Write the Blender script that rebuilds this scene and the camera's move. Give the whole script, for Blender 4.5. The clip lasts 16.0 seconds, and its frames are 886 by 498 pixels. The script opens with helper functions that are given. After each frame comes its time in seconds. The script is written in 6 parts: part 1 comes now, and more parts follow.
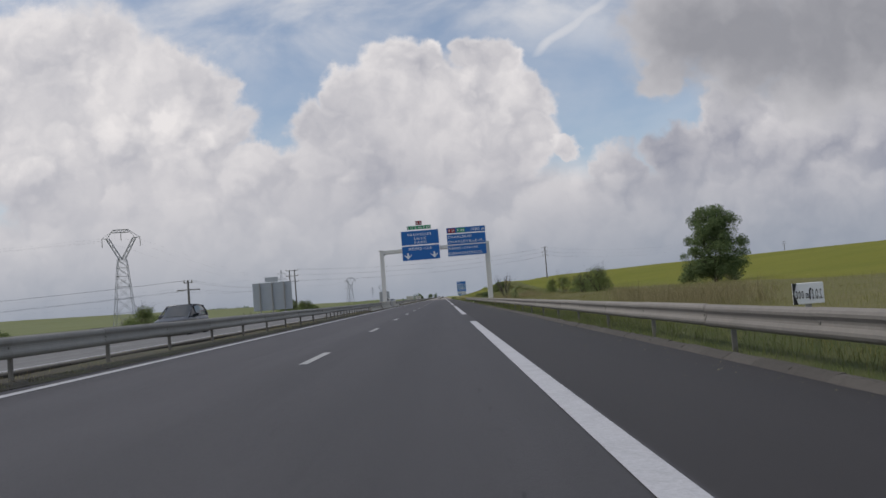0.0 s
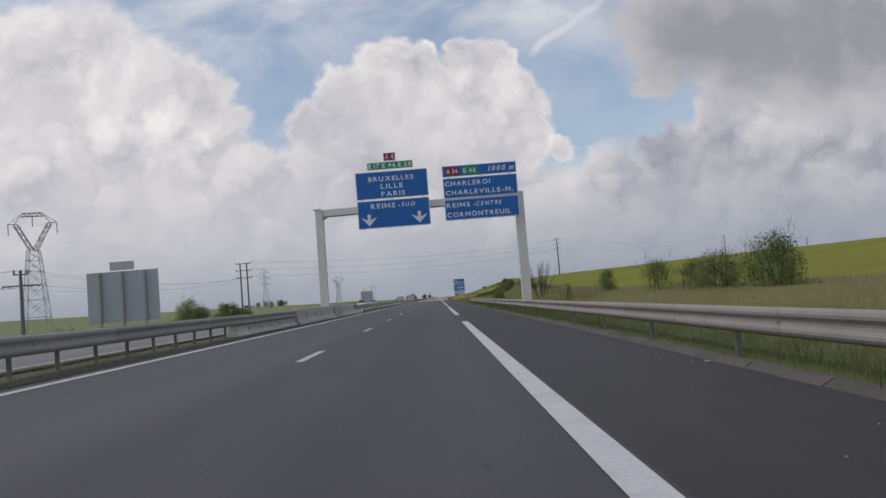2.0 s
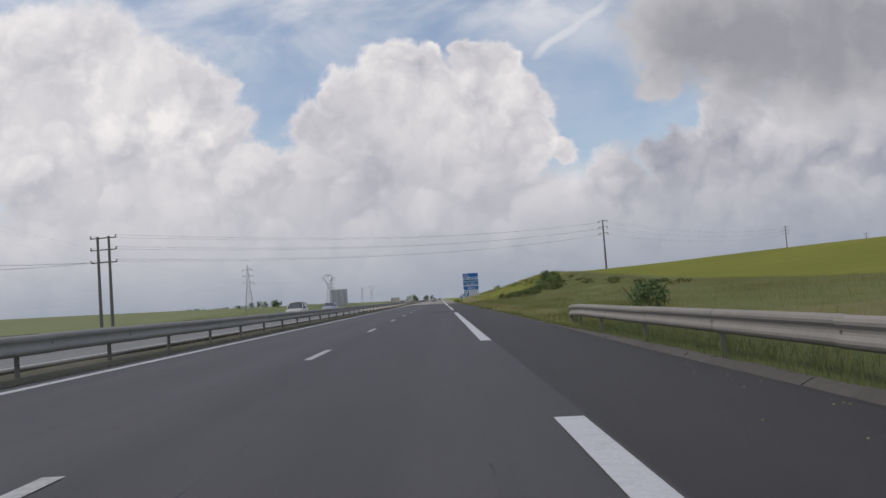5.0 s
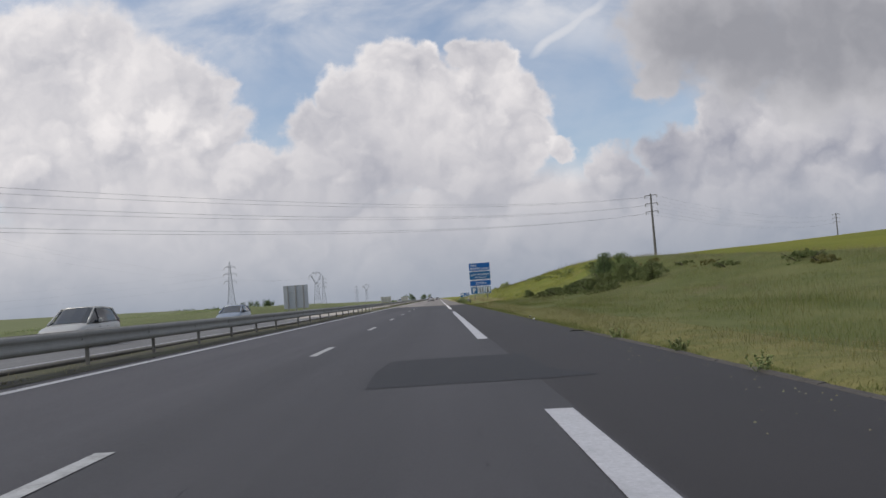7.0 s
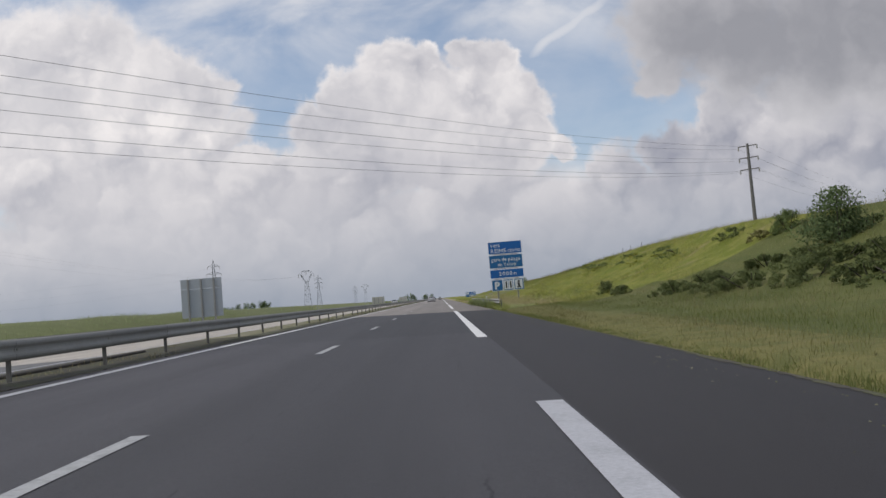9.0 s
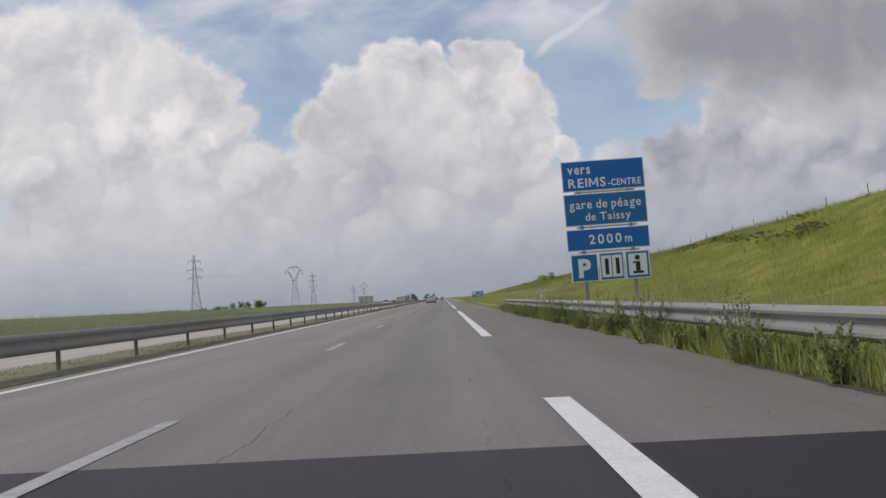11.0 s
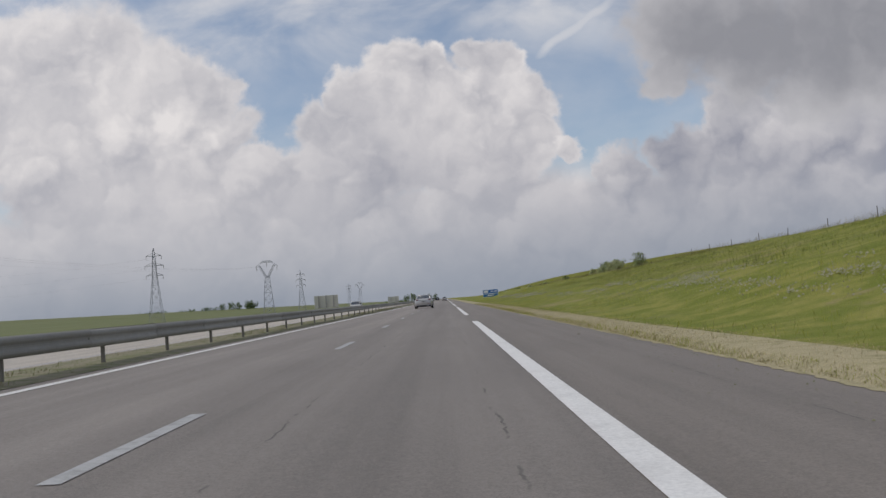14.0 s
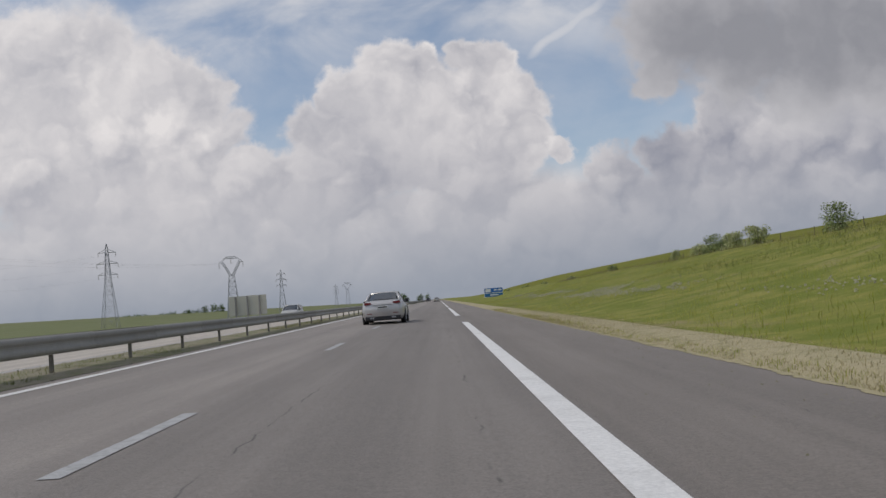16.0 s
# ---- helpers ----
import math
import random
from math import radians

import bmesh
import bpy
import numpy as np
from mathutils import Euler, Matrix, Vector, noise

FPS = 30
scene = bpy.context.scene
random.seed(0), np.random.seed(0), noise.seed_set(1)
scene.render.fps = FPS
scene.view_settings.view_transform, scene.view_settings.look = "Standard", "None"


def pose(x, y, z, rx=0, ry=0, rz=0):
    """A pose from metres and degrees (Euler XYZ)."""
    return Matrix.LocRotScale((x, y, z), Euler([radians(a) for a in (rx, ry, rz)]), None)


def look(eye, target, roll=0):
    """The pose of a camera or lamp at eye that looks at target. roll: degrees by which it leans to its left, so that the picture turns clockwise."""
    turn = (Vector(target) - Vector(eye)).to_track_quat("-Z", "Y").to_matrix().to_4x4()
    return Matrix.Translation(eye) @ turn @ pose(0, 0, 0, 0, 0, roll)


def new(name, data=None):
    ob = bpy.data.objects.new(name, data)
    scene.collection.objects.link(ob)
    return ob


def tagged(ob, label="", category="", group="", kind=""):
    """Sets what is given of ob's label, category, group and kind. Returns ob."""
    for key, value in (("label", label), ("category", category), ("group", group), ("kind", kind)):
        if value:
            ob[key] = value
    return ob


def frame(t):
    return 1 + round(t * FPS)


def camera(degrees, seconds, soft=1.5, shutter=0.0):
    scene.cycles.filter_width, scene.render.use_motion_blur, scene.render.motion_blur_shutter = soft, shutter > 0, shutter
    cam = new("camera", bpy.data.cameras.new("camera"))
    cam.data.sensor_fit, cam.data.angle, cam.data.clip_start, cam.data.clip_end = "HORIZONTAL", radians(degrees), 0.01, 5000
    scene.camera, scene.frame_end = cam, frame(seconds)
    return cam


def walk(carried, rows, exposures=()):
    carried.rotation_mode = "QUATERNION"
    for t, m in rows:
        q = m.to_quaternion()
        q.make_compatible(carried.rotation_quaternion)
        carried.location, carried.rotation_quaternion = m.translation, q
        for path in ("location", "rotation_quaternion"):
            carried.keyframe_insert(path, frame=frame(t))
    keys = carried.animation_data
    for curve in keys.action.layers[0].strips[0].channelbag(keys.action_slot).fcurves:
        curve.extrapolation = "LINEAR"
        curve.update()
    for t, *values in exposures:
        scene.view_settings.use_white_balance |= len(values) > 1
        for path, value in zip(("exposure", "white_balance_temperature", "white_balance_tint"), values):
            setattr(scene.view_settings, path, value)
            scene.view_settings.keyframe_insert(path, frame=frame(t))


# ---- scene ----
cam = camera(56.0, 16.0)
PATH = [
    (0, (-0.021, -0.993, 1.009), (-0.013, 1.003, 1.123), -4.5),
    (0.5, (-0.043, 11.71, 0.999), (-0.029, 13.706, 1.114), -4.5),
    (1, (-0.023, 24.652, 0.994), (-0.006, 26.648, 1.111), -4.5),
    (1.5, (0.008, 37.474, 1.008), (0.029, 39.47, 1.122), -4.6),
    (2, (0.075, 50.281, 1.008), (0.096, 52.277, 1.122), -4.5),
    (2.5, (0.13, 63.229, 1.005), (0.15, 65.226, 1.122), -4.6),
    (3, (0.15, 76.021, 1.013), (0.165, 78.018, 1.127), -4.5),
    (3.5, (0.162, 88.861, 1.036), (0.174, 90.858, 1.151), -4.3),
    (4, (0.131, 101.769, 1.018), (0.142, 103.765, 1.137), -4.3),
    (6.5, (0.02, 166.203, 1.013), (0.041, 168.199, 1.129), -3.6),
    (7, (0.066, 178.895, 1.017), (0.085, 180.892, 1.133), -4.2),
    (7.5, (0.086, 192.046, 1.009), (0.104, 194.042, 1.128), -4.1),
    (8, (0.094, 204.73, 1.0), (0.112, 206.726, 1.115), -4.5),
    (8.5, (0.117, 217.775, 0.989), (0.133, 219.771, 1.11), -4.6),
    (9, (0.127, 230.119, 1.0), (0.141, 232.115, 1.116), -4.7),
    (11.5, (0.018, 294.655, 0.985), (0.025, 296.652, 1.102), -4.2),
    (12, (-0.016, 307.6, 0.989), (-0.011, 309.597, 1.108), -4.4),
    (12.5, (-0.039, 320.565, 0.988), (-0.031, 322.561, 1.105), -4.4),
    (13, (-0.047, 333.397, 0.978), (-0.034, 335.393, 1.098), -4.4),
    (13.5, (-0.018, 346.048, 1.004), (-0.011, 348.044, 1.122), -4.4),
    (14, (-0.045, 359.234, 0.979), (-0.043, 361.23, 1.097), -4.3),
    (14.5, (-0.062, 372.153, 0.988), (-0.059, 374.149, 1.107), -4.4),
    (15, (-0.091, 385.309, 0.98), (-0.079, 387.305, 1.101), -4.1),
    (15.5, (-0.001, 397.851, 0.986), (0.016, 399.848, 1.101), -4.3),
    (16, (0.063, 410.922, 0.989), (0.083, 412.918, 1.107), -4.6),
]
walk(cam, [(t, look(eye, target, roll)) for t, eye, target, roll in PATH], [(0.0, -0.10), (1.5, -0.06), (3.0, 0.0), (8.5, 0.0), (11.5, -0.12), (12.5, -0.19), (16.0, -0.20)])

# ---- world, sun ----
SUN_DIR = Vector((-0.56, -0.12, 0.82)).normalized()


class Nodes:
    """Short hand for building node trees."""

    def __init__(self, tree):
        self.tree = tree
        tree.nodes.clear()

    def add(self, kind, **settings):
        node = self.tree.nodes.new(kind)
        for key, value in settings.items():
            if key == "operation":
                node.operation = value
            elif key == "data_type":
                node.data_type = value
            elif key == "blend_type":
                node.blend_type = value
        return node

    def put(self, socket, value):
        if isinstance(value, bpy.types.NodeSocket):
            self.tree.links.new(value, socket)
        elif value is not None:
            socket.default_value = value

    def math(self, operation, a, b=None, c=None, clamp=False):
        node = self.add("ShaderNodeMath", operation=operation)
        node.use_clamp = clamp
        for socket, value in zip(node.inputs, (a, b, c)):
            self.put(socket, value)
        return node.outputs[0]

    def vec(self, operation, a, b=None, scale=None):
        node = self.add("ShaderNodeVectorMath", operation=operation)
        self.put(node.inputs[0], a)
        self.put(node.inputs[1], b)
        if scale is not None:
            self.put(node.inputs["Scale"], scale)
        return node

    def noise(self, vector, scale, detail=4.0, rough=0.55, warp=0.0):
        node = self.add("ShaderNodeTexNoise")
        self.put(node.inputs["Vector"], vector)
        self.put(node.inputs["Scale"], scale)
        self.put(node.inputs["Detail"], detail)
        self.put(node.inputs["Roughness"], rough)
        self.put(node.inputs["Distortion"], warp)
        return node

    def ramp(self, value, low, high, smooth=True):
        node = self.add("ShaderNodeMapRange")
        node.interpolation_type = "SMOOTHSTEP" if smooth else "LINEAR"
        node.clamp = True
        self.put(node.inputs["Value"], value)
        self.put(node.inputs["From Min"], low)
        self.put(node.inputs["From Max"], high)
        return node.outputs["Result"]

    def mix(self, factor, a, b, blend="MIX"):
        node = self.add("ShaderNodeMix", data_type="RGBA", blend_type=blend)
        self.put(node.inputs[0], factor)
        self.put(node.inputs[6], (*a, 1) if isinstance(a, tuple) else a)
        self.put(node.inputs[7], (*b, 1) if isinstance(b, tuple) else b)
        return node.outputs[2]

    def xyz(self, vector):
        node = self.add("ShaderNodeSeparateXYZ")
        self.put(node.inputs[0], vector)
        return node.outputs


def build_world():
    world = bpy.data.worlds.new("sky")
    scene.world = world
    world.use_nodes = True
    n = Nodes(world.node_tree)
    way = n.add("ShaderNodeTexCoord").outputs["Generated"]
    x, y, z = n.xyz(way)
    ahead = n.math("MAXIMUM", n.math("ABSOLUTE", y), 0.12)
    flat = n.add("ShaderNodeCombineXYZ")
    n.put(flat.inputs[0], n.math("DIVIDE", x, ahead))
    n.put(flat.inputs[1], n.math("DIVIDE", z, ahead))
    n.put(flat.inputs[2], n.math("MULTIPLY", n.math("LESS_THAN", y, 0.0), 7.0))
    spot = flat.outputs[0]
    a, e, _ = n.xyz(spot)
    # Billowing outlines: the place is pushed about by two scales of noise.
    push1 = n.vec("SUBTRACT", n.noise(spot, 9.0, 3.0, 0.5).outputs["Color"], (0.5, 0.5, 0.5)).outputs[0]
    push2 = n.vec("SUBTRACT", n.noise(spot, 34.0, 4.0, 0.52).outputs["Color"], (0.5, 0.5, 0.5)).outputs[0]
    moved = n.vec("ADD", spot, n.vec("SCALE", push1, scale=0.075).outputs[0]).outputs[0]
    moved = n.vec("ADD", moved, n.vec("SCALE", push2, scale=0.042).outputs[0]).outputs[0]
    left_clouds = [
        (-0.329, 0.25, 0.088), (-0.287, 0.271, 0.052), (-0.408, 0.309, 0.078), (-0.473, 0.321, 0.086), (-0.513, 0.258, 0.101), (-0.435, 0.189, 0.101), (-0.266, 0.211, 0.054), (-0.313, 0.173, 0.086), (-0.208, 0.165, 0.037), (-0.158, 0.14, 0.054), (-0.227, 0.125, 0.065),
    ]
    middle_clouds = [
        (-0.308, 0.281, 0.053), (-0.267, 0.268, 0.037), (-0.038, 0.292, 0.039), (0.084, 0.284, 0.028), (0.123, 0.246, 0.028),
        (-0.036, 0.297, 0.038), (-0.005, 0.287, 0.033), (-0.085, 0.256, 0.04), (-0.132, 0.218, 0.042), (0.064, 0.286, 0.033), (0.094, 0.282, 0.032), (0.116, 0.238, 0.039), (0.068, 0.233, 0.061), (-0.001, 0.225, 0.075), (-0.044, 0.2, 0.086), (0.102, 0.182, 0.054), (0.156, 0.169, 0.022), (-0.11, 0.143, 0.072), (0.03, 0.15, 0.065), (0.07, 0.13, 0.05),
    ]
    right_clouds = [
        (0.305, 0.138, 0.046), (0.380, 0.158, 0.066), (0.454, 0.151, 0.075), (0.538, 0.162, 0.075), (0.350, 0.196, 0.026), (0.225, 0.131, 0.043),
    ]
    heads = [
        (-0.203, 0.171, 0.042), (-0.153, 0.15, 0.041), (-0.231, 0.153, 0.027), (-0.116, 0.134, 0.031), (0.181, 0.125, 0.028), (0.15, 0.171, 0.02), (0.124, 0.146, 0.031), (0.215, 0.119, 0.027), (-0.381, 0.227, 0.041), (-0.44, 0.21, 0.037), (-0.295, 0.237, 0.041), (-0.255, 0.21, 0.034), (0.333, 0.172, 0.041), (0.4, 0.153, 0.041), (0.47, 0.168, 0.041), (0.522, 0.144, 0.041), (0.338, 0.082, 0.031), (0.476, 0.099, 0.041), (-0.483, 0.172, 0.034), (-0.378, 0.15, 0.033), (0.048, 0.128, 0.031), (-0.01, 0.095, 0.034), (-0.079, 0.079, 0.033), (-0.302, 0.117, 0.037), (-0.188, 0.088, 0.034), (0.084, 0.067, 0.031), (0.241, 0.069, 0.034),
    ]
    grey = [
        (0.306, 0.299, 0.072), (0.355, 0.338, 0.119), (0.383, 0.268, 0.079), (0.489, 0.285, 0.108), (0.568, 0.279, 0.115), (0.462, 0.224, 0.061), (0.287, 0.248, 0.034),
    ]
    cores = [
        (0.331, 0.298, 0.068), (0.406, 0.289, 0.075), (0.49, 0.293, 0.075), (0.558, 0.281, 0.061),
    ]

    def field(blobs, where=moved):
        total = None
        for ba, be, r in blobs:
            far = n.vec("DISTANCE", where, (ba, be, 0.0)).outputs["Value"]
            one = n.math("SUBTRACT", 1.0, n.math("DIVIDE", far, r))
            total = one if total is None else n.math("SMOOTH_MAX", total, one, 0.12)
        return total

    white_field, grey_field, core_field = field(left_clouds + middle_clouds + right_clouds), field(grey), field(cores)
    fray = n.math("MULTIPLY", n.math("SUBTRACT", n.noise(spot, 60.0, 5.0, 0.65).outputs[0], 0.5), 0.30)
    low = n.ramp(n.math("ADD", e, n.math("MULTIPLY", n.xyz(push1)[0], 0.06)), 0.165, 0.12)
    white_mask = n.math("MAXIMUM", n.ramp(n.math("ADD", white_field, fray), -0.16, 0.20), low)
    # Thin high cloud and a vapour trail.
    stretch = n.vec("MULTIPLY", n.vec("ADD", spot, (0.10, 0.0, 0.0)).outputs[0], (5.5, 10.0, 5.0)).outputs[0]
    thin = n.ramp(n.noise(stretch, 1.0, 6.0, 0.55, 0.35).outputs[0], 0.34, 0.74)
    thin_mask = n.math("MULTIPLY", thin, n.math("MULTIPLY_ADD", n.ramp(e, 0.26, 0.36), 0.62, 0.22))
    thin_mask = n.math("ADD", thin_mask, 0.13)
    trail_at = n.math("SUBTRACT", e, n.math("MULTIPLY_ADD", a, 0.62, 0.205))
    trail = n.ramp(n.math("ABSOLUTE", n.math("ADD", trail_at, n.math("MULTIPLY", n.xyz(push2)[1], 0.013))), 0.017, 0.001)
    trail = n.math("MULTIPLY", trail, n.math("MULTIPLY", n.ramp(a, 0.115, 0.15), n.ramp(a, 0.26, 0.21)))
    thin_mask = n.math("MAXIMUM", thin_mask, n.math("MULTIPLY", trail, 0.8), clamp=True)

    # Light and shade within the clouds: billows lit from above and from the left.
    def billow(scale, shift, detail):
        here = n.noise(moved, scale, detail, 0.52, 0.25).outputs[0]
        there = n.noise(n.vec("ADD", moved, (-shift, shift * 1.5, 0.0)).outputs[0], scale, detail, 0.52, 0.25).outputs[0]
        return n.math("SUBTRACT", here, there)

    relief = n.math("ADD", n.math("MULTIPLY", billow(7.0, 0.018, 3.0), 0.95), n.math("MULTIPLY", billow(21.0, 0.007, 4.0), 0.70))
    puffs = n.noise(moved, 8.0, 4.0, 0.5, 0.4).outputs[0]
    broad = n.noise(n.vec("ADD", spot, (0.31, 0.12, 0.0)).outputs[0], 5.0, 3.0, 0.45, 0.5).outputs[0]
    rim = n.ramp(white_field, 0.42, 0.02)
    # Cauliflower heads: rounded cells at three sizes, in patches, with soft grey ground between them.
    def cells(scale, where, shift):
        node = n.add("ShaderNodeTexVoronoi")
        node.feature = "SMOOTH_F1"
        n.put(node.inputs["Vector"], n.vec("ADD", where, shift).outputs[0])
        n.put(node.inputs["Scale"], scale)
        n.put(node.inputs["Smoothness"], 0.35)
        return n.math("SUBTRACT", 0.42, node.outputs["Distance"])

    patches = n.ramp(n.noise(n.vec("ADD", spot, (0.7, 0.4, 0.0)).outputs[0], 7.5, 3.0, 0.5).outputs[0], 0.40, 0.62)
    curl = n.math("MULTIPLY", cells(11.0, moved, (0.0, -0.004, 0.0)), 0.50)
    curl = n.math("ADD", curl, n.math("MULTIPLY", cells(24.0, moved, (0.013, 0.0, 0.0)), 0.50))
    curl = n.math("ADD", curl, n.math("MULTIPLY", cells(55.0, moved, (0.0, 0.021, 0.0)), 0.34))
    calm = n.math("MULTIPLY_ADD", n.ramp(e, 0.02, 0.22), 0.50, 0.50)
    relief = n.math("ADD", relief, n.math("MULTIPLY", curl, n.math("MULTIPLY_ADD", patches, 0.85, 0.15)))
    relief = n.math("MULTIPLY", n.math("MULTIPLY", relief, 0.85), calm)
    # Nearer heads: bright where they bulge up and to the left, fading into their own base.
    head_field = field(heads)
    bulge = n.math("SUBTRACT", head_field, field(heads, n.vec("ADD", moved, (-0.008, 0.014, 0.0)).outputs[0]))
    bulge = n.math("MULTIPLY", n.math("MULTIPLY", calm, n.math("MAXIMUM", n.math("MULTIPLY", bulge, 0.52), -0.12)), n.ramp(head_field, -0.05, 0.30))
    tone = n.math("ADD", n.math("MULTIPLY_ADD", n.math("SUBTRACT", broad, 0.5), n.math("MULTIPLY", calm, 1.35), n.math("MULTIPLY_ADD", n.ramp(a, 0.08, 0.34), -0.26, 0.62)), relief)
    tone = n.math("ADD", tone, n.math("MULTIPLY", n.math("SUBTRACT", puffs, 0.5), 0.42))
    tone = n.math("ADD", tone, n.math("MULTIPLY", rim, 0.20))
    tone = n.math("ADD", tone, bulge)
    height = n.ramp(e, 0.01, 0.22, False)
    tone = n.math("MULTIPLY", tone, n.math("MULTIPLY_ADD", height, 0.80, 0.20), clamp=True)
    side = n.ramp(a, -0.35, 0.25)
    base = n.mix(side, (0.44, 0.445, 0.50), (0.335, 0.345, 0.41))
    base = n.mix(n.ramp(e, 0.17, 0.0), base, (0.245, 0.290, 0.370))
    cloud = n.mix(tone, base, (0.87, 0.835, 0.835))
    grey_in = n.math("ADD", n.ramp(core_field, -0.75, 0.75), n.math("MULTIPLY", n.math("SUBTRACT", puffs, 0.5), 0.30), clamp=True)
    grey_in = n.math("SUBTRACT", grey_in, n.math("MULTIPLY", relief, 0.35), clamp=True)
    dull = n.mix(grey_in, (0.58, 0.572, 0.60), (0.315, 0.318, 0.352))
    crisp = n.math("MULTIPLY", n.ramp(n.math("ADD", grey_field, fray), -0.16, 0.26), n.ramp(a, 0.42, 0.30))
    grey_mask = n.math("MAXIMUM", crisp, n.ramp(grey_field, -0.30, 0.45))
    sky = n.add("ShaderNodeTexSky")
    sky.sky_type, sky.sun_disc = "NISHITA", False
    sky.sun_elevation, sky.sun_rotation = math.asin(SUN_DIR.z), math.atan2(SUN_DIR.x, SUN_DIR.y)
    sky.air_density, sky.dust_density, sky.ozone_density = 1.0, 1.2, 1.5
    blue = n.vec("SCALE", sky.outputs[0], scale=0.12).outputs[0]
    colour = n.mix(thin_mask, blue, (0.74, 0.74, 0.77))
    colour = n.mix(white_mask, colour, cloud)
    colour = n.mix(grey_mask, colour, dull)
    shade = n.add("ShaderNodeBackground")
    n.put(shade.inputs[0], colour)
    n.put(shade.inputs[1], 1.0)
    n.tree.links.new(shade.outputs[0], n.add("ShaderNodeOutputWorld").inputs[0])


build_world()
sun = new("sun", bpy.data.lights.new("sun", "SUN"))
sun.data.energy, sun.data.angle, sun.data.color = 1.5, radians(12.0), (1.0, 0.95, 0.86)
sun.matrix_world = look((0, 0, 60), Vector((0, 0, 60)) - SUN_DIR)


# ---- materials ----
def material(name, colour, rough=0.8, metal=0.0, grain=(), bump=0.0, bump_scale=200.0, stretch=None, random_tone=0.0, gloss=0.5):
    """A surface of one colour, varied by grain rows of (scale, amount, detail), with fine relief."""
    mat = bpy.data.materials.new(name)
    mat.use_nodes = True
    n = Nodes(mat.node_tree)
    place = n.add("ShaderNodeTexCoord").outputs["Object"]
    if stretch:
        place = n.vec("MULTIPLY", place, stretch).outputs[0]
    tone = None
    for scale, amount, detail in grain:
        one = n.math("MULTIPLY_ADD", n.math("SUBTRACT", n.noise(place, scale, detail, 0.6).outputs[0], 0.5), amount * 2, 1.0)
        tone = one if tone is None else n.math("MULTIPLY", tone, one)
    if random_tone:
        rnd = n.add("ShaderNodeObjectInfo").outputs["Random"]
        one = n.math("MULTIPLY_ADD", n.math("SUBTRACT", rnd, 0.5), random_tone * 2, 1.0)
        tone = one if tone is None else n.math("MULTIPLY", tone, one)
    col = (*colour, 1)
    if tone is not None:
        col = n.vec("SCALE", colour, scale=tone).outputs[0]
    return finish(n, mat, col, rough, metal, bump, bump_scale, place, gloss)


def finish(n, mat, col, rough, metal=0.0, bump=0.0, bump_scale=200.0, place=None, gloss=0.5):
    shader = n.add("ShaderNodeBsdfPrincipled")
    n.put(shader.inputs["Base Color"], col)
    n.put(shader.inputs["Roughness"], rough)
    n.put(shader.inputs["Metallic"], metal)
    n.put(shader.inputs["Specular IOR Level"], gloss)
    if bump:
        relief = n.add("ShaderNodeBump")
        n.put(relief.inputs["Strength"], bump)
        n.put(relief.inputs["Distance"], 0.01)
        n.put(relief.inputs["Height"], n.noise(place, bump_scale, 3.0).outputs[0])
        n.tree.links.new(relief.outputs[0], shader.inputs["Normal"])
    n.tree.links.new(shader.outputs[0], n.add("ShaderNodeOutputMaterial").inputs[0])
    return mat


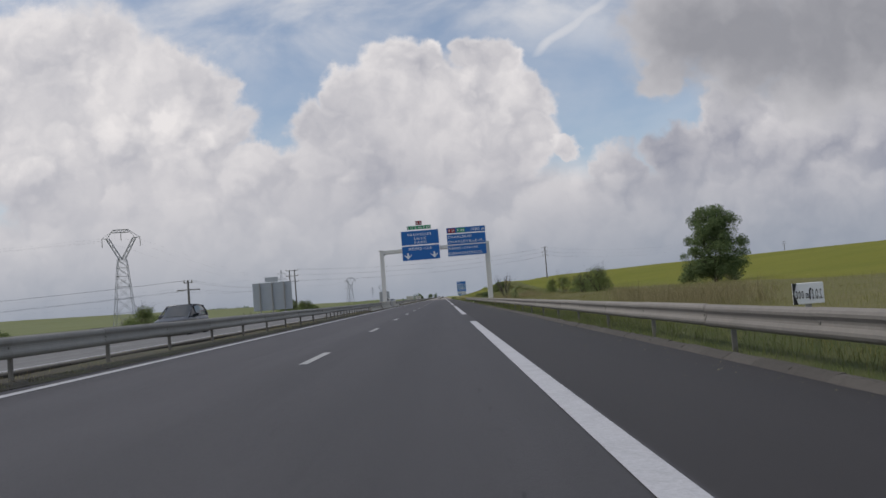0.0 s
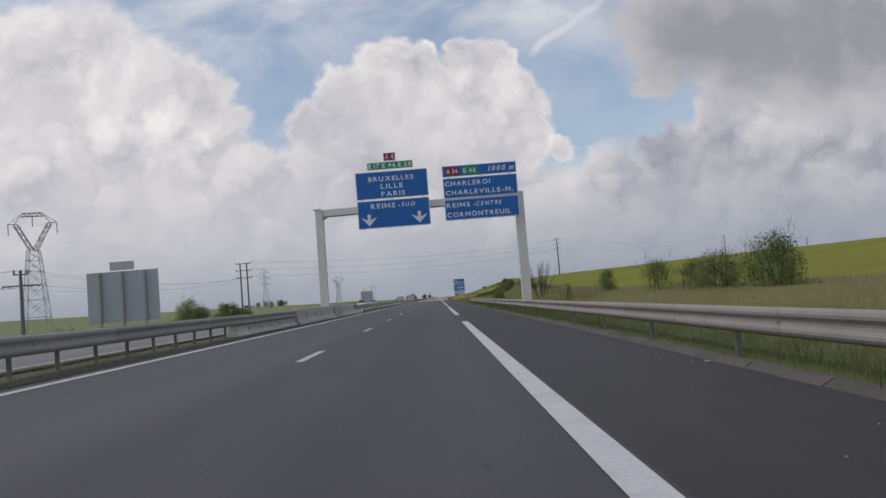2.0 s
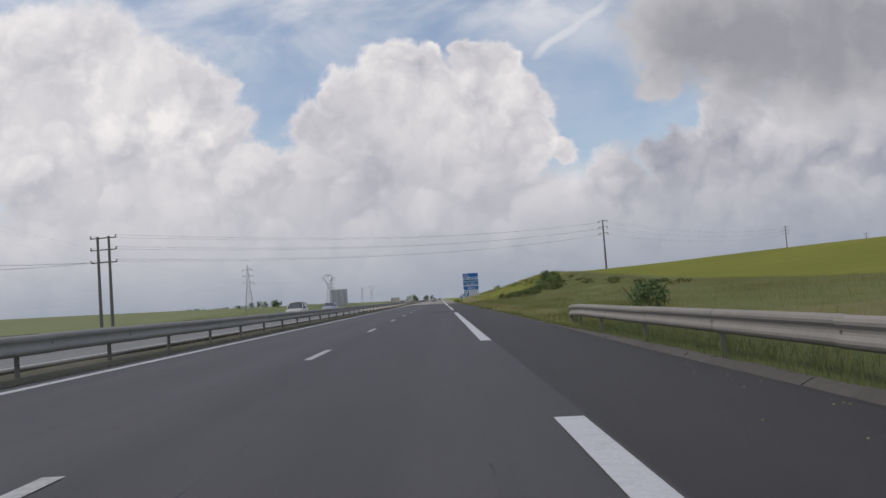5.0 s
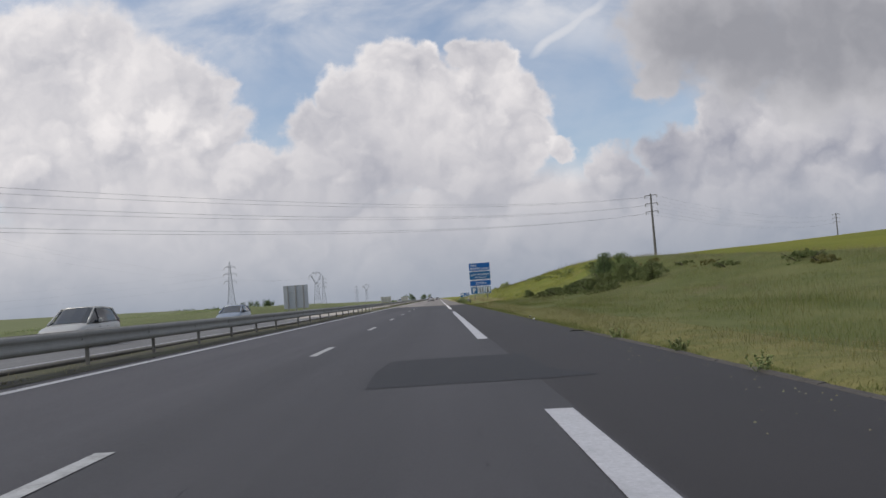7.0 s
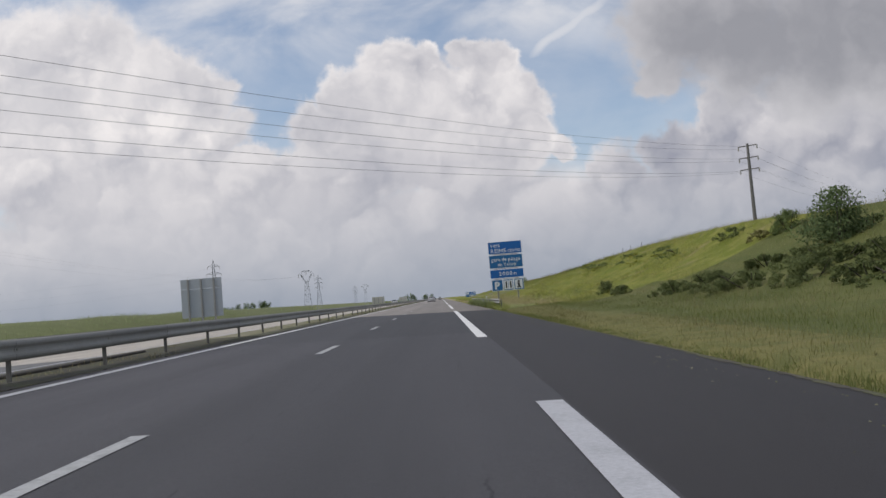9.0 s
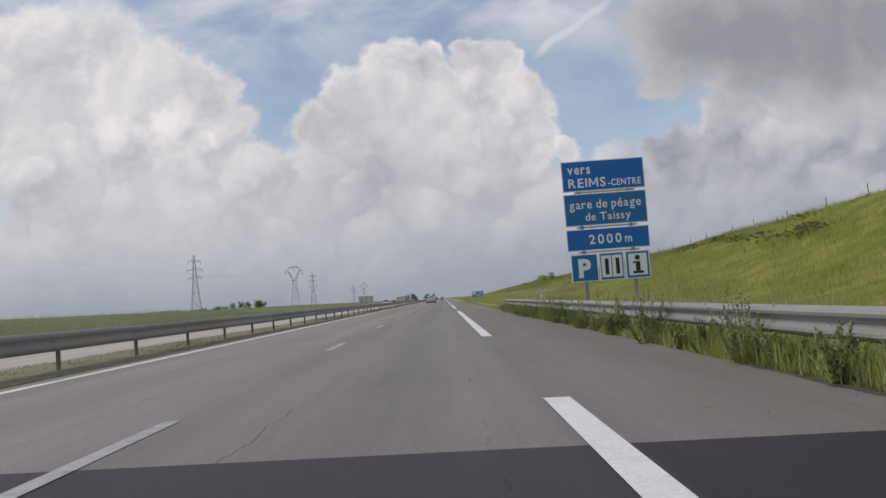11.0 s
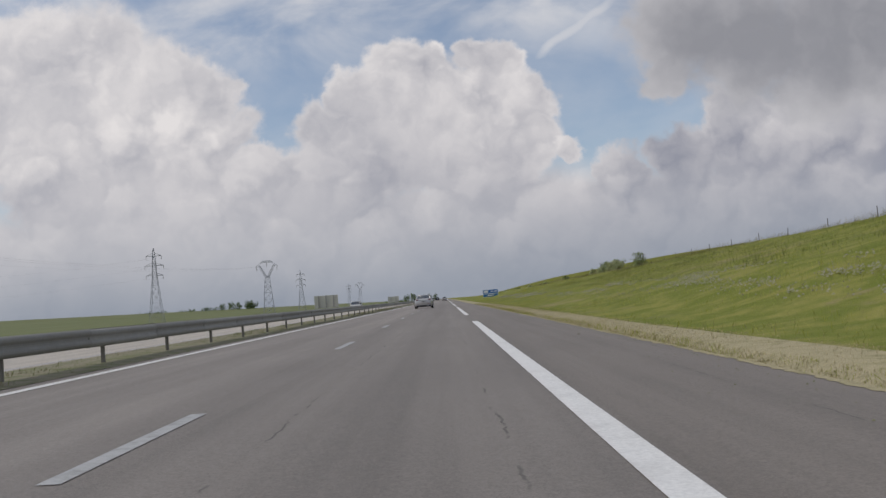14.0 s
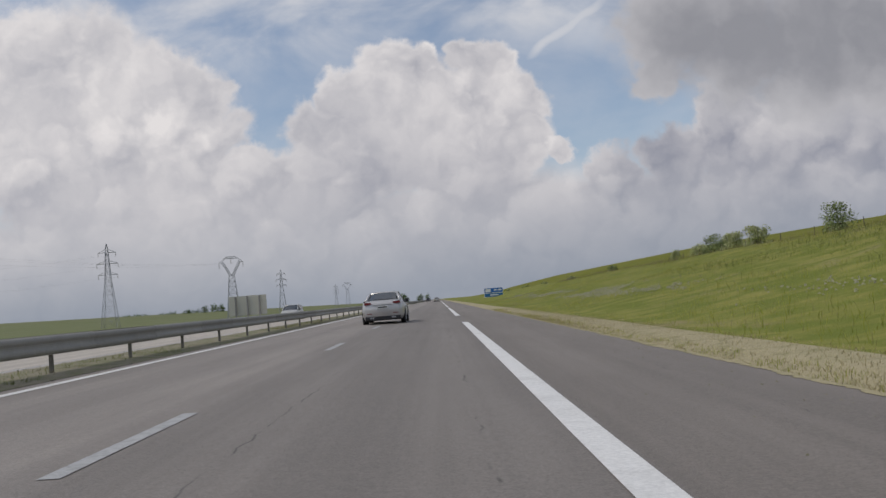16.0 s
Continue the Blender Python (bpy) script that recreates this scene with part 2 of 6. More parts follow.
def asphalt(name, colour, wear):
    """Worn asphalt: stone grain, wheel tracks along the lanes, blotches and a few hairline cracks."""
    mat = bpy.data.materials.new(name)
    mat.use_nodes = True
    n = Nodes(mat.node_tree)
    place = n.add("ShaderNodeTexCoord").outputs["Object"]
    x, y, _ = n.xyz(place)
    grain = n.noise(place, 60.0, 3.0, 0.7).outputs[0]
    blotch = n.noise(n.vec("MULTIPLY", place, (1.0, 0.25, 1.0)).outputs[0], 0.9, 5.0, 0.6).outputs[0]
    broad = n.noise(n.vec("MULTIPLY", place, (0.25, 0.012, 1.0)).outputs[0], 1.0, 3.0, 0.5).outputs[0]
    grit = n.noise(place, 22.0, 4.0, 0.75).outputs[0]
    drag = n.noise(n.vec("MULTIPLY", place, (3.5, 0.05, 1.0)).outputs[0], 1.0, 5.0, 0.6).outputs[0]
    tone = n.math("MULTIPLY", n.math("MULTIPLY_ADD", grain, 1.1, 0.45), n.math("MULTIPLY_ADD", blotch, 0.36, 0.82))
    tone = n.math("MULTIPLY", tone, n.math("MULTIPLY_ADD", grit, 0.7, 0.65))
    tone = n.math("MULTIPLY", tone, n.math("MULTIPLY_ADD", drag, 0.45, 0.775))
    tone = n.math("MULTIPLY", tone, n.math("MULTIPLY_ADD", broad, 0.5, 0.75))
    track = n.math("COSINE", n.math("MULTIPLY", n.math("SUBTRACT", x, 0.2), 2 * math.pi / 1.75))
    tone = n.math("MULTIPLY", tone, n.math("MULTIPLY_ADD", track, wear, 1.0))
    tone = n.math("MULTIPLY", tone, n.math("MULTIPLY_ADD", n.ramp(x, -2.1, -2.9), 0.22, 1.0))
    wander = n.math("MULTIPLY", n.math("SUBTRACT", n.noise(n.vec("MULTIPLY", place, (0.0, 1.0, 0.0)).outputs[0], 0.8, 6.0, 0.65).outputs[0], 0.5), 0.30)
    crack = None
    for at, wide in ((0.30, 0.017), (-1.45, 0.013), (2.75, 0.010)):
        one = n.ramp(n.math("ABSOLUTE", n.math("SUBTRACT", n.math("ADD", x, wander), at)), wide, wide * 0.3)
        crack = one if crack is None else n.math("MAXIMUM", crack, one)
    broken = n.ramp(n.noise(n.vec("MULTIPLY", place, (0.3, 1.0, 1.0)).outputs[0], 0.6, 4.0, 0.7).outputs[0], 0.50, 0.60)
    tone = n.math("MULTIPLY", tone, n.math("SUBTRACT", 1.0, n.math("MULTIPLY", n.math("MULTIPLY", crack, broken), 0.55)))
    near_track = n.ramp(n.math("ABSOLUTE", n.math("SUBTRACT", x, 0.45)), 0.75, 0.15)
    speck = n.ramp(n.math("MULTIPLY_ADD", near_track, 0.05, n.noise(place, 11.0, 4.0, 0.75).outputs[0]), 0.70, 0.76)
    tone = n.math("MULTIPLY", tone, n.math("SUBTRACT", 1.0, n.math("MULTIPLY", speck, 0.42)))
    col = n.vec("SCALE", colour, scale=tone).outputs[0]
    return finish(n, mat, col, 0.70, 0.0, 0.5, 120.0, place, 0.45)


def two_tone(name, first, second, scale, low, high, rough=0.9, bump=0.0, fine=8.0, bump_scale=30.0, stretch=None, third=None):
    mat = bpy.data.materials.new(name)
    mat.use_nodes = True
    n = Nodes(mat.node_tree)
    place = n.add("ShaderNodeTexCoord").outputs["Object"]
    if stretch:
        place = n.vec("MULTIPLY", place, stretch).outputs[0]
    col = n.mix(n.ramp(n.noise(place, scale, 6.0, 0.65, 0.5).outputs[0], low, high), first, second)
    if third:
        col = n.mix(n.ramp(n.noise(place, scale * 0.37, 5.0, 0.6, 0.8).outputs[0], 0.58, 0.72), col, third)
    tone = n.math("MULTIPLY_ADD", n.noise(place, fine, 5.0, 0.7).outputs[0], 0.7, 0.65)
    col = n.vec("SCALE", col, scale=tone).outputs[0]
    return finish(n, mat, col, rough, 0.0, bump, bump_scale, place, 0.2)


def leafy(name, dark, light):
    """Leaves whose tone changes from one to the next; half of the light that they pass on comes out behind."""
    mat = bpy.data.materials.new(name)
    mat.use_nodes = True
    n = Nodes(mat.node_tree)
    rnd = n.add("ShaderNodeNewGeometry").outputs["Random Per Island"]
    col = n.mix(rnd, tuple(1.45 * v for v in dark), tuple(1.45 * v for v in light))
    finish(n, mat, col, 0.65, gloss=0.2)
    out = next(x for x in mat.node_tree.nodes if x.type == "OUTPUT_MATERIAL")
    front = next(x for x in mat.node_tree.nodes if x.type == "BSDF_PRINCIPLED")
    back = n.add("ShaderNodeBsdfTranslucent")
    n.put(back.inputs[0], col)
    both = n.add("ShaderNodeMixShader")
    both.inputs[0].default_value = 0.5
    n.tree.links.new(front.outputs[0], both.inputs[1])
    n.tree.links.new(back.outputs[0], both.inputs[2])
    n.tree.links.new(both.outputs[0], out.inputs[0])
    return mat


def streaked(name, colour, stain, rough=0.85):
    """Concrete with rain streaks running down and dirty blotches."""
    mat = bpy.data.materials.new(name)
    mat.use_nodes = True
    n = Nodes(mat.node_tree)
    place = n.add("ShaderNodeTexCoord").outputs["Object"]
    run = n.noise(n.vec("MULTIPLY", place, (3.0, 3.0, 0.35)).outputs[0], 1.6, 5.0, 0.65).outputs[0]
    blot = n.noise(place, 2.2, 5.0, 0.6).outputs[0]
    col = n.mix(n.math("MULTIPLY", n.ramp(run, 0.48, 0.70), n.ramp(blot, 0.34, 0.68)), colour, stain)
    tone = n.math("MULTIPLY_ADD", n.noise(place, 40.0, 4.0, 0.7).outputs[0], 0.4, 0.8)
    rnd = n.add("ShaderNodeObjectInfo").outputs["Random"]
    tone = n.math("MULTIPLY", tone, n.math("MULTIPLY_ADD", rnd, 0.25, 0.87))
    return finish(n, mat, n.vec("SCALE", col, scale=tone).outputs[0], rough, 0.0, 0.4, 60.0, place, 0.3)


M_ROAD = asphalt("asphalt_grey", (0.0475, 0.0448, 0.0488), 0.07)
M_SHOULDER = asphalt("asphalt_shoulder", (0.0235, 0.0200, 0.0207), 0.02)
M_ROAD_NEW = asphalt("asphalt_dark_overlay", (0.037, 0.0355, 0.0385), 0.05)
# Paler paving beyond the joint; the sun on it is put into the colour too.
M_ROAD_PALE_SUNLIT = asphalt("asphalt_pale_brown_sunlit", (0.202, 0.179, 0.160), 0.06)
M_SHOULDER_PALE_SUNLIT = asphalt("asphalt_pale_shoulder_sunlit", (0.192, 0.167, 0.146), 0.03)
M_ROAD_FAR = asphalt("asphalt_opposite", (0.11, 0.107, 0.105), 0.05)
# Later stretch of the far carriageway: its sunlit beige is put into the colour.
M_FAR_SUNLIT = asphalt("asphalt_opposite_sunlit", (0.34, 0.305, 0.26), 0.05)
M_PATCH = asphalt("asphalt_patch", (0.015, 0.0148, 0.0175), 0.0)
# Newer paint beyond the joint, with the sunlight on it put into the colour.
M_LINE_NEW_SUNLIT = two_tone("fresh_sunlit_road_paint", (0.72, 0.71, 0.69), (0.62, 0.61, 0.59), 2.0, 0.45, 0.75, 0.6, 0.2, 30.0, 90.0, third=(0.56, 0.55, 0.53))
M_LINE = two_tone("road_paint", (0.45, 0.45, 0.47), (0.37, 0.37, 0.385), 2.0, 0.45, 0.75, 0.6, 0.2, 30.0, 90.0)
M_LINE_WORN = two_tone("worn_road_paint", (0.42, 0.42, 0.42), (0.28, 0.28, 0.275), 7.0, 0.40, 0.75, 0.7, 0.2, 30.0, 90.0)
# Verge soil, its tone darkened for the cloud shade over the first stretch.
M_VERGE = two_tone("verge_soil", (0.055, 0.070, 0.020), (0.085, 0.092, 0.034), 0.8, 0.35, 0.7, 0.95, 0.8, 14.0, 25.0)
# Bank grass of the later stretch; the sun on it brightens this colour.
M_BANK = two_tone("bank_grass", (0.140, 0.165, 0.022), (0.250, 0.238, 0.058), 0.6, 0.38, 0.68, 0.95, 1.0, 9.0, 18.0, third=(0.25, 0.215, 0.095))
# Rough herbs on the nearer bank, with cloud shade put into the colour.
M_BANK_ROUGH_SHADED = two_tone("rough_bank_herbs_shaded", (0.088, 0.104, 0.028), (0.135, 0.138, 0.046), 0.5, 0.35, 0.7, 0.95, 1.0, 7.0, 14.0, stretch=(1.0, 0.35, 1.0), third=(0.15, 0.130, 0.065))
M_TALL = two_tone("tall_verge_grass", (0.125, 0.122, 0.042), (0.155, 0.140, 0.062), 0.5, 0.35, 0.7, 0.95, 1.0, 11.0, 22.0, third=(0.095, 0.105, 0.032))
M_MOWN = two_tone("mown_straw", (0.38, 0.33, 0.205), (0.20, 0.20, 0.085), 2.0, 0.45, 0.78, 0.95, 0.9, 20.0, 40.0)
M_ROUGH = two_tone("rough_shoulder_grass", (0.185, 0.168, 0.060), (0.120, 0.125, 0.040), 1.2, 0.35, 0.65, 0.95, 0.9, 16.0, 30.0, third=(0.16, 0.14, 0.06))
M_CROP = two_tone("crop_field", (0.128, 0.140, 0.010), (0.165, 0.165, 0.017), 0.05, 0.3, 0.7, 0.95, 0.8, 3.0, 8.0)
M_FIELD = two_tone("pale_field", (0.14, 0.158, 0.062), (0.165, 0.178, 0.085), 0.02, 0.35, 0.65, 0.95, 0.6, 1.0, 5.0, third=(0.17, 0.18, 0.09))
M_DIRT = two_tone("median_dirt", (0.26, 0.235, 0.17), (0.175, 0.185, 0.09), 1.6, 0.4, 0.65, 0.95, 0.8, 18.0, 30.0)
M_DIRT_DARK = two_tone("dark_median_dirt", (0.085, 0.078, 0.064), (0.10, 0.102, 0.058), 1.6, 0.4, 0.65, 0.95, 0.8, 18.0, 30.0, third=(0.12, 0.108, 0.085))
M_CHALK = two_tone("chalk", (0.34, 0.33, 0.24), (0.23, 0.225, 0.13), 3.0, 0.3, 0.7, 0.95, 0.8, 12.0, 20.0)
M_CONCRETE = streaked("barrier_concrete", (0.45, 0.425, 0.375), (0.14, 0.128, 0.105))
M_KERB = streaked("kerb_concrete", (0.080, 0.072, 0.064), (0.036, 0.032, 0.029))
M_KERB_DARK = streaked("dark_kerb_concrete", (0.075, 0.068, 0.060), (0.038, 0.034, 0.031))
M_ZINC = material("galvanised_steel", (0.30, 0.29, 0.275), 0.6, 0.15, ((1.1, 0.16, 4.0), (14.0, 0.10, 3.0)), 0.05, 60.0, random_tone=0.09)
M_ZINC_DIRTY = material("dirty_galvanised_beam", (0.235, 0.215, 0.192), 0.72, 0.15, ((0.8, 0.24, 5.0), (9.0, 0.16, 4.0), (45.0, 0.12, 2.0)), 0.08, 60.0, random_tone=0.08)
M_ZINC_OLD = material("dull_galvanised_steel", (0.27, 0.262, 0.242), 0.75, 0.2, ((0.9, 0.2, 4.0), (12.0, 0.12, 3.0)), 0.05, 60.0, random_tone=0.10)
M_POST = material("weathered_steel_post", (0.17, 0.16, 0.14), 0.7, 0.25, ((6.0, 0.2, 4.0),), random_tone=0.15)
M_GANTRY = material("pale_grey_steel", (0.66, 0.645, 0.61), 0.5, 0.15, ((0.8, 0.07, 4.0), (9.0, 0.04, 3.0)), stretch=(1.0, 1.0, 0.2))
M_GANTRY_DARK = material("grey_steel_web", (0.42, 0.42, 0.41), 0.55, 0.2, ((0.8, 0.07, 4.0),))
M_BLUE = material("sign_blue", (0.004, 0.115, 0.40), 0.38, 0.0, ((1.5, 0.06, 3.0),))
M_BLUE_OLD = material("faded_sign_blue", (0.010, 0.125, 0.32), 0.42, 0.0, ((1.5, 0.08, 3.0),))
M_WHITE = material("sign_white", (0.72, 0.73, 0.74), 0.42, 0.0, ((3.0, 0.05, 3.0),))
M_GREEN = material("sign_green", (0.012, 0.27, 0.115), 0.4, 0.0, ((2.0, 0.05, 3.0),))
M_RED = material("sign_red", (0.25, 0.012, 0.022), 0.4, 0.0, ((2.0, 0.05, 3.0),))
M_BLACK = material("black_paint", (0.012, 0.012, 0.013), 0.5)
M_BACK = material("sign_back_grey", (0.40, 0.42, 0.45), 0.5, 0.1, ((1.2, 0.06, 3.0), (20.0, 0.04, 3.0)))
M_BACK_PALE = material("sign_back_pale", (0.50, 0.49, 0.42), 0.6, 0.0, ((1.2, 0.06, 3.0),))
# A little distance haze is put into this paler grey.
M_LATTICE = material("lattice_steel", (0.29, 0.30, 0.32), 0.6, 0.3)
M_POLE = material("pole_concrete", (0.16, 0.15, 0.145), 0.85, 0.0, ((3.0, 0.12, 4.0),))
M_WIRE = material("cable", (0.10, 0.10, 0.11), 0.6, 0.3)
M_GLASS_INS = material("insulator", (0.35, 0.33, 0.30), 0.3)
M_BARK = material("bark", (0.07, 0.06, 0.045), 0.9, 0.0, ((9.0, 0.3, 4.0),), 0.4, 30.0)
M_TWIG = material("bare_twig", (0.085, 0.070, 0.056), 0.9)
M_LEAF_DARK = leafy("dark_leaf", (0.070, 0.105, 0.045), (0.145, 0.19, 0.080))
M_LEAF = leafy("green_leaf", (0.08, 0.115, 0.038), (0.17, 0.205, 0.075))
M_LEAF_PALE = leafy("pale_leaf", (0.13, 0.17, 0.07), (0.27, 0.31, 0.14))
M_LEAF_LIGHT = leafy("blossom_leaf", (0.17, 0.22, 0.06), (0.50, 0.50, 0.30))
# Darker green grass; cloud shade over the first stretch is in its colour.
M_BLADE = leafy("grass_blade", (0.095, 0.118, 0.032), (0.145, 0.16, 0.052))
M_BLADE_DRY = leafy("dry_grass_blade", (0.12, 0.105, 0.055), (0.25, 0.22, 0.125))
M_BLADE_STRAW = leafy("straw_blade", (0.24, 0.205, 0.105), (0.42, 0.36, 0.22))
M_BLADE_OLIVE = leafy("olive_blade", (0.125, 0.128, 0.040), (0.20, 0.185, 0.075))
# Green of the verge blades is dimmed for the cloud shade there.
M_BLADE_VERGE = leafy("verge_blade", (0.075, 0.098, 0.028), (0.125, 0.138, 0.05))
M_WEED = leafy("weed_leaf", (0.26, 0.31, 0.13), (0.44, 0.48, 0.24))
M_BRAMBLE = leafy("bramble_leaf", (0.070, 0.095, 0.032), (0.155, 0.175, 0.068))
M_BLADE_BANK = leafy("bank_grass_blade", (0.18, 0.21, 0.026), (0.28, 0.28, 0.062))
M_WOOD = material("fence_wood", (0.13, 0.11, 0.09), 0.9)
M_TYRE = material("tyre_rubber", (0.015, 0.015, 0.016), 0.85)
M_RIM = material("wheel_alloy", (0.35, 0.35, 0.36), 0.35, 0.8)
M_TRIM = material("black_trim", (0.016, 0.016, 0.018), 0.5)
# Some grey of the reflected sky is put into this base colour.
M_GLASS = material("car_glass", (0.035, 0.040, 0.044), 0.06, 0.0, gloss=0.8)
M_TAIL = material("tail_light", (0.16, 0.012, 0.016), 0.2)
M_LAMP = material("head_light", (0.55, 0.57, 0.6), 0.15, 0.3)
M_PLATE = material("number_plate", (0.6, 0.6, 0.58), 0.5)
M_SILVER = material("silver_paint", (0.50, 0.49, 0.485), 0.32, 0.45)
M_CARWHITE = material("champagne_car_paint", (0.46, 0.45, 0.425), 0.3, 0.25)
M_CARGREY = material("dark_grey_car_paint", (0.07, 0.075, 0.085), 0.25, 0.5)
M_CARBLUE = material("pale_blue_car_paint", (0.30, 0.34, 0.40), 0.28, 0.5)


# ---- building helpers ----
def mesh_of(bm, mats, smooth=False):
    me = bpy.data.meshes.new("mesh")
    bmesh.ops.recalc_face_normals(bm, faces=bm.faces[:])
    bm.to_mesh(me)
    bm.free()
    for m in mats if isinstance(mats, (list, tuple)) else [mats]:
        me.materials.append(m)
    if smooth:
        me.polygons.foreach_set("use_smooth", [True] * len(me.polygons))
    return me


def raw_mesh(verts, faces, mats, smooth=False, slots=None):
    me = bpy.data.meshes.new("mesh")
    me.from_pydata(verts, [], faces)
    for m in mats if isinstance(mats, (list, tuple)) else [mats]:
        me.materials.append(m)
    if slots is not None:
        me.polygons.foreach_set("material_index", slots)
    if smooth:
        me.polygons.foreach_set("use_smooth", [True] * len(me.polygons))
    me.update()
    return me


def fast_mesh(verts, quads, tris, mat, normals=None):
    """A large mesh from arrays, with soft normals where given."""
    me = bpy.data.meshes.new("mesh")
    me.vertices.add(len(verts))
    me.vertices.foreach_set("co", np.asarray(verts, np.float32).ravel())
    corners = np.concatenate([quads.ravel(), tris.ravel()]).astype(np.int32)
    me.loops.add(len(corners))
    me.loops.foreach_set("vertex_index", corners)
    starts = np.concatenate([np.arange(len(quads)) * 4, len(quads) * 4 + np.arange(len(tris)) * 3]).astype(np.int32)
    me.polygons.add(len(starts))
    me.polygons.foreach_set("loop_start", starts)
    me.polygons.foreach_set("use_smooth", np.ones(len(starts), bool))
    me.update(calc_edges=True)
    me.materials.append(mat)
    if normals is not None:
        me.normals_split_custom_set_from_vertices(normals.tolist())
    return me


def place(name, me, parent=None, m=None, label=""):
    """Links a mesh as one object under a parent, at a pose."""
    ob = new(name, me)
    if parent is not None:
        ob.parent = parent
    if m is not None:
        ob.matrix_basis = m
    if label:
        ob["label"] = label
    return ob


def part(name, bm, mat, parent=None, label="", m=None, smooth=False):
    return place(name, mesh_of(bm, mat, smooth), parent, m, label)


def thing(name, x, y, z, label, category, group="", kind="", turn=0.0):
    ob = new(name)
    ob.empty_display_size = 0.3
    ob.matrix_basis = pose(x, y, z, 0, 0, turn)
    return tagged(ob, label, category, group, kind)


def box(bm, x0, x1, y0, y1, z0, z1, bevel=0.0):
    made = bmesh.ops.create_cube(bm, size=1.0, matrix=Matrix.LocRotScale(((x0 + x1) / 2, (y0 + y1) / 2, (z0 + z1) / 2), None, (x1 - x0, y1 - y0, z1 - z0)))
    if bevel:
        edges = list({e for v in made["verts"] for e in v.link_edges})
        bmesh.ops.bevel(bm, geom=edges, offset=bevel, segments=1, affect="EDGES")
    return bm


def box_bm(*args, bevel=0.0):
    return box(bmesh.new(), *args, bevel=bevel)


def bar(bm, a, b, r, sides=4, r2=None):
    """A rod from a to b."""
    a, b = Vector(a), Vector(b)
    way = b - a
    turn = way.to_track_quat("Z", "Y").to_matrix().to_4x4()
    bmesh.ops.create_cone(bm, cap_ends=True, segments=sides, radius1=r, radius2=r if r2 is None else r2, depth=way.length, matrix=Matrix.Translation((a + b) / 2) @ turn)


def outline_bm(points, y0, y1):
    """A flat shape in x and z, given by its corners, drawn out from y0 to y1."""
    bm = bmesh.new()
    front = [bm.verts.new((x, y0, z)) for x, z in points]
    back = [bm.verts.new((x, y1, z)) for x, z in points]
    bm.faces.new(front)
    bm.faces.new(back[::-1])
    for i in range(len(points)):
        j = (i + 1) % len(points)
        bm.faces.new((front[i], back[i], back[j], front[j]))
    return bm


GLYPHS = {}
LETTER_M = [(0, 0), (0.13, 0), (0.13, 0.50), (0.29, 0.16), (0.41, 0.16), (0.57, 0.50), (0.57, 0), (0.70, 0), (0.70, 0.70), (0.56, 0.70), (0.35, 0.27), (0.14, 0.70), (0, 0.70)]


def glyph(char, weight, shear):
    """Corners and faces of one letter of the built-in font, drawn bolder; the capital M is drawn here."""
    key = (char, weight, shear)
    if key in GLYPHS:
        return GLYPHS[key]
    if char == "M":
        bm = bmesh.new()
        face = bm.faces.new([bm.verts.new((x + shear * z, z, 0)) for x, z in LETTER_M])
        face.normal_update()
        bmesh.ops.triangulate(bm, faces=[face])
        bm.verts.index_update()
        co, faces = np.array([v.co[:] for v in bm.verts]), [[v.index for v in f.verts] for f in bm.faces]
        bm.free()
    else:
        curve = bpy.data.curves.new("letters", "FONT")
        curve.body, curve.size, curve.shear, curve.offset, curve.resolution_u = char, 1.0, shear, weight, 3
        temp = bpy.data.objects.new("letters", curve)
        scene.collection.objects.link(temp)
        bpy.context.view_layer.update()
        me = bpy.data.meshes.new_from_object(temp.evaluated_get(bpy.context.evaluated_depsgraph_get()))
        bpy.data.objects.remove(temp)
        bpy.data.curves.remove(curve)
        co, faces = np.array([v.co[:] for v in me.vertices]), [list(p.vertices) for p in me.polygons]
        bpy.data.meshes.remove(me)
    GLYPHS[key] = (co, faces)
    return GLYPHS[key]


def lettering(text, x0, x1, z0, z1, y, mat, parent, shear=0.0, stroke=0.018, gap=0.20):
    """Letters one by one, spread over a box on a panel facing the drivers."""
    at, laid = 0.0, []
    for char in text:
        if char == " ":
            at += 0.26
            continue
        co, faces = glyph(char, stroke, shear)
        lo, hi = co[:, 0].min(), co[:, 0].max()
        laid.append((co - (lo - at, 0, 0), faces))
        at += hi - lo + gap
    left, right = 0.0, at - gap
    low, top = min(c[:, 1].min() for c, _ in laid), max(c[:, 1].max() for c, _ in laid)
    for co, faces in laid:
        verts = [(x0 + (p[0] - left) / (right - left) * (x1 - x0), y, z0 + (p[1] - low) / (top - low) * (z1 - z0)) for p in co]
        place("letter", raw_mesh(verts, faces, mat), parent)


def interp(v, xs, ys):
    return float(np.interp(v, xs, ys))


def smooth01(v):
    v = min(max(v, 0.0), 1.0)
    return v * v * (3 - 2 * v)


# ---- the lie of the land ----
EDGE_R, EDGE_L, MEDIAN_L, OPP_L = 3.66, -6.35, -8.9, -19.2
CREST_Y = [-400, 150, 200, 235, 260, 285, 310, 342, 364, 480, 620, 800, 1200]
CREST_Z = [0.3, 0.4, 1.0, 2.4, 3.5, 4.4, 4.7, 4.30, 3.82, 2.8, 2.05, 0.8, 0.3]


def road_z(x):
    return -0.025 * x if x > -7.6 else 0.19 + 0.02 * (x + 7.6)


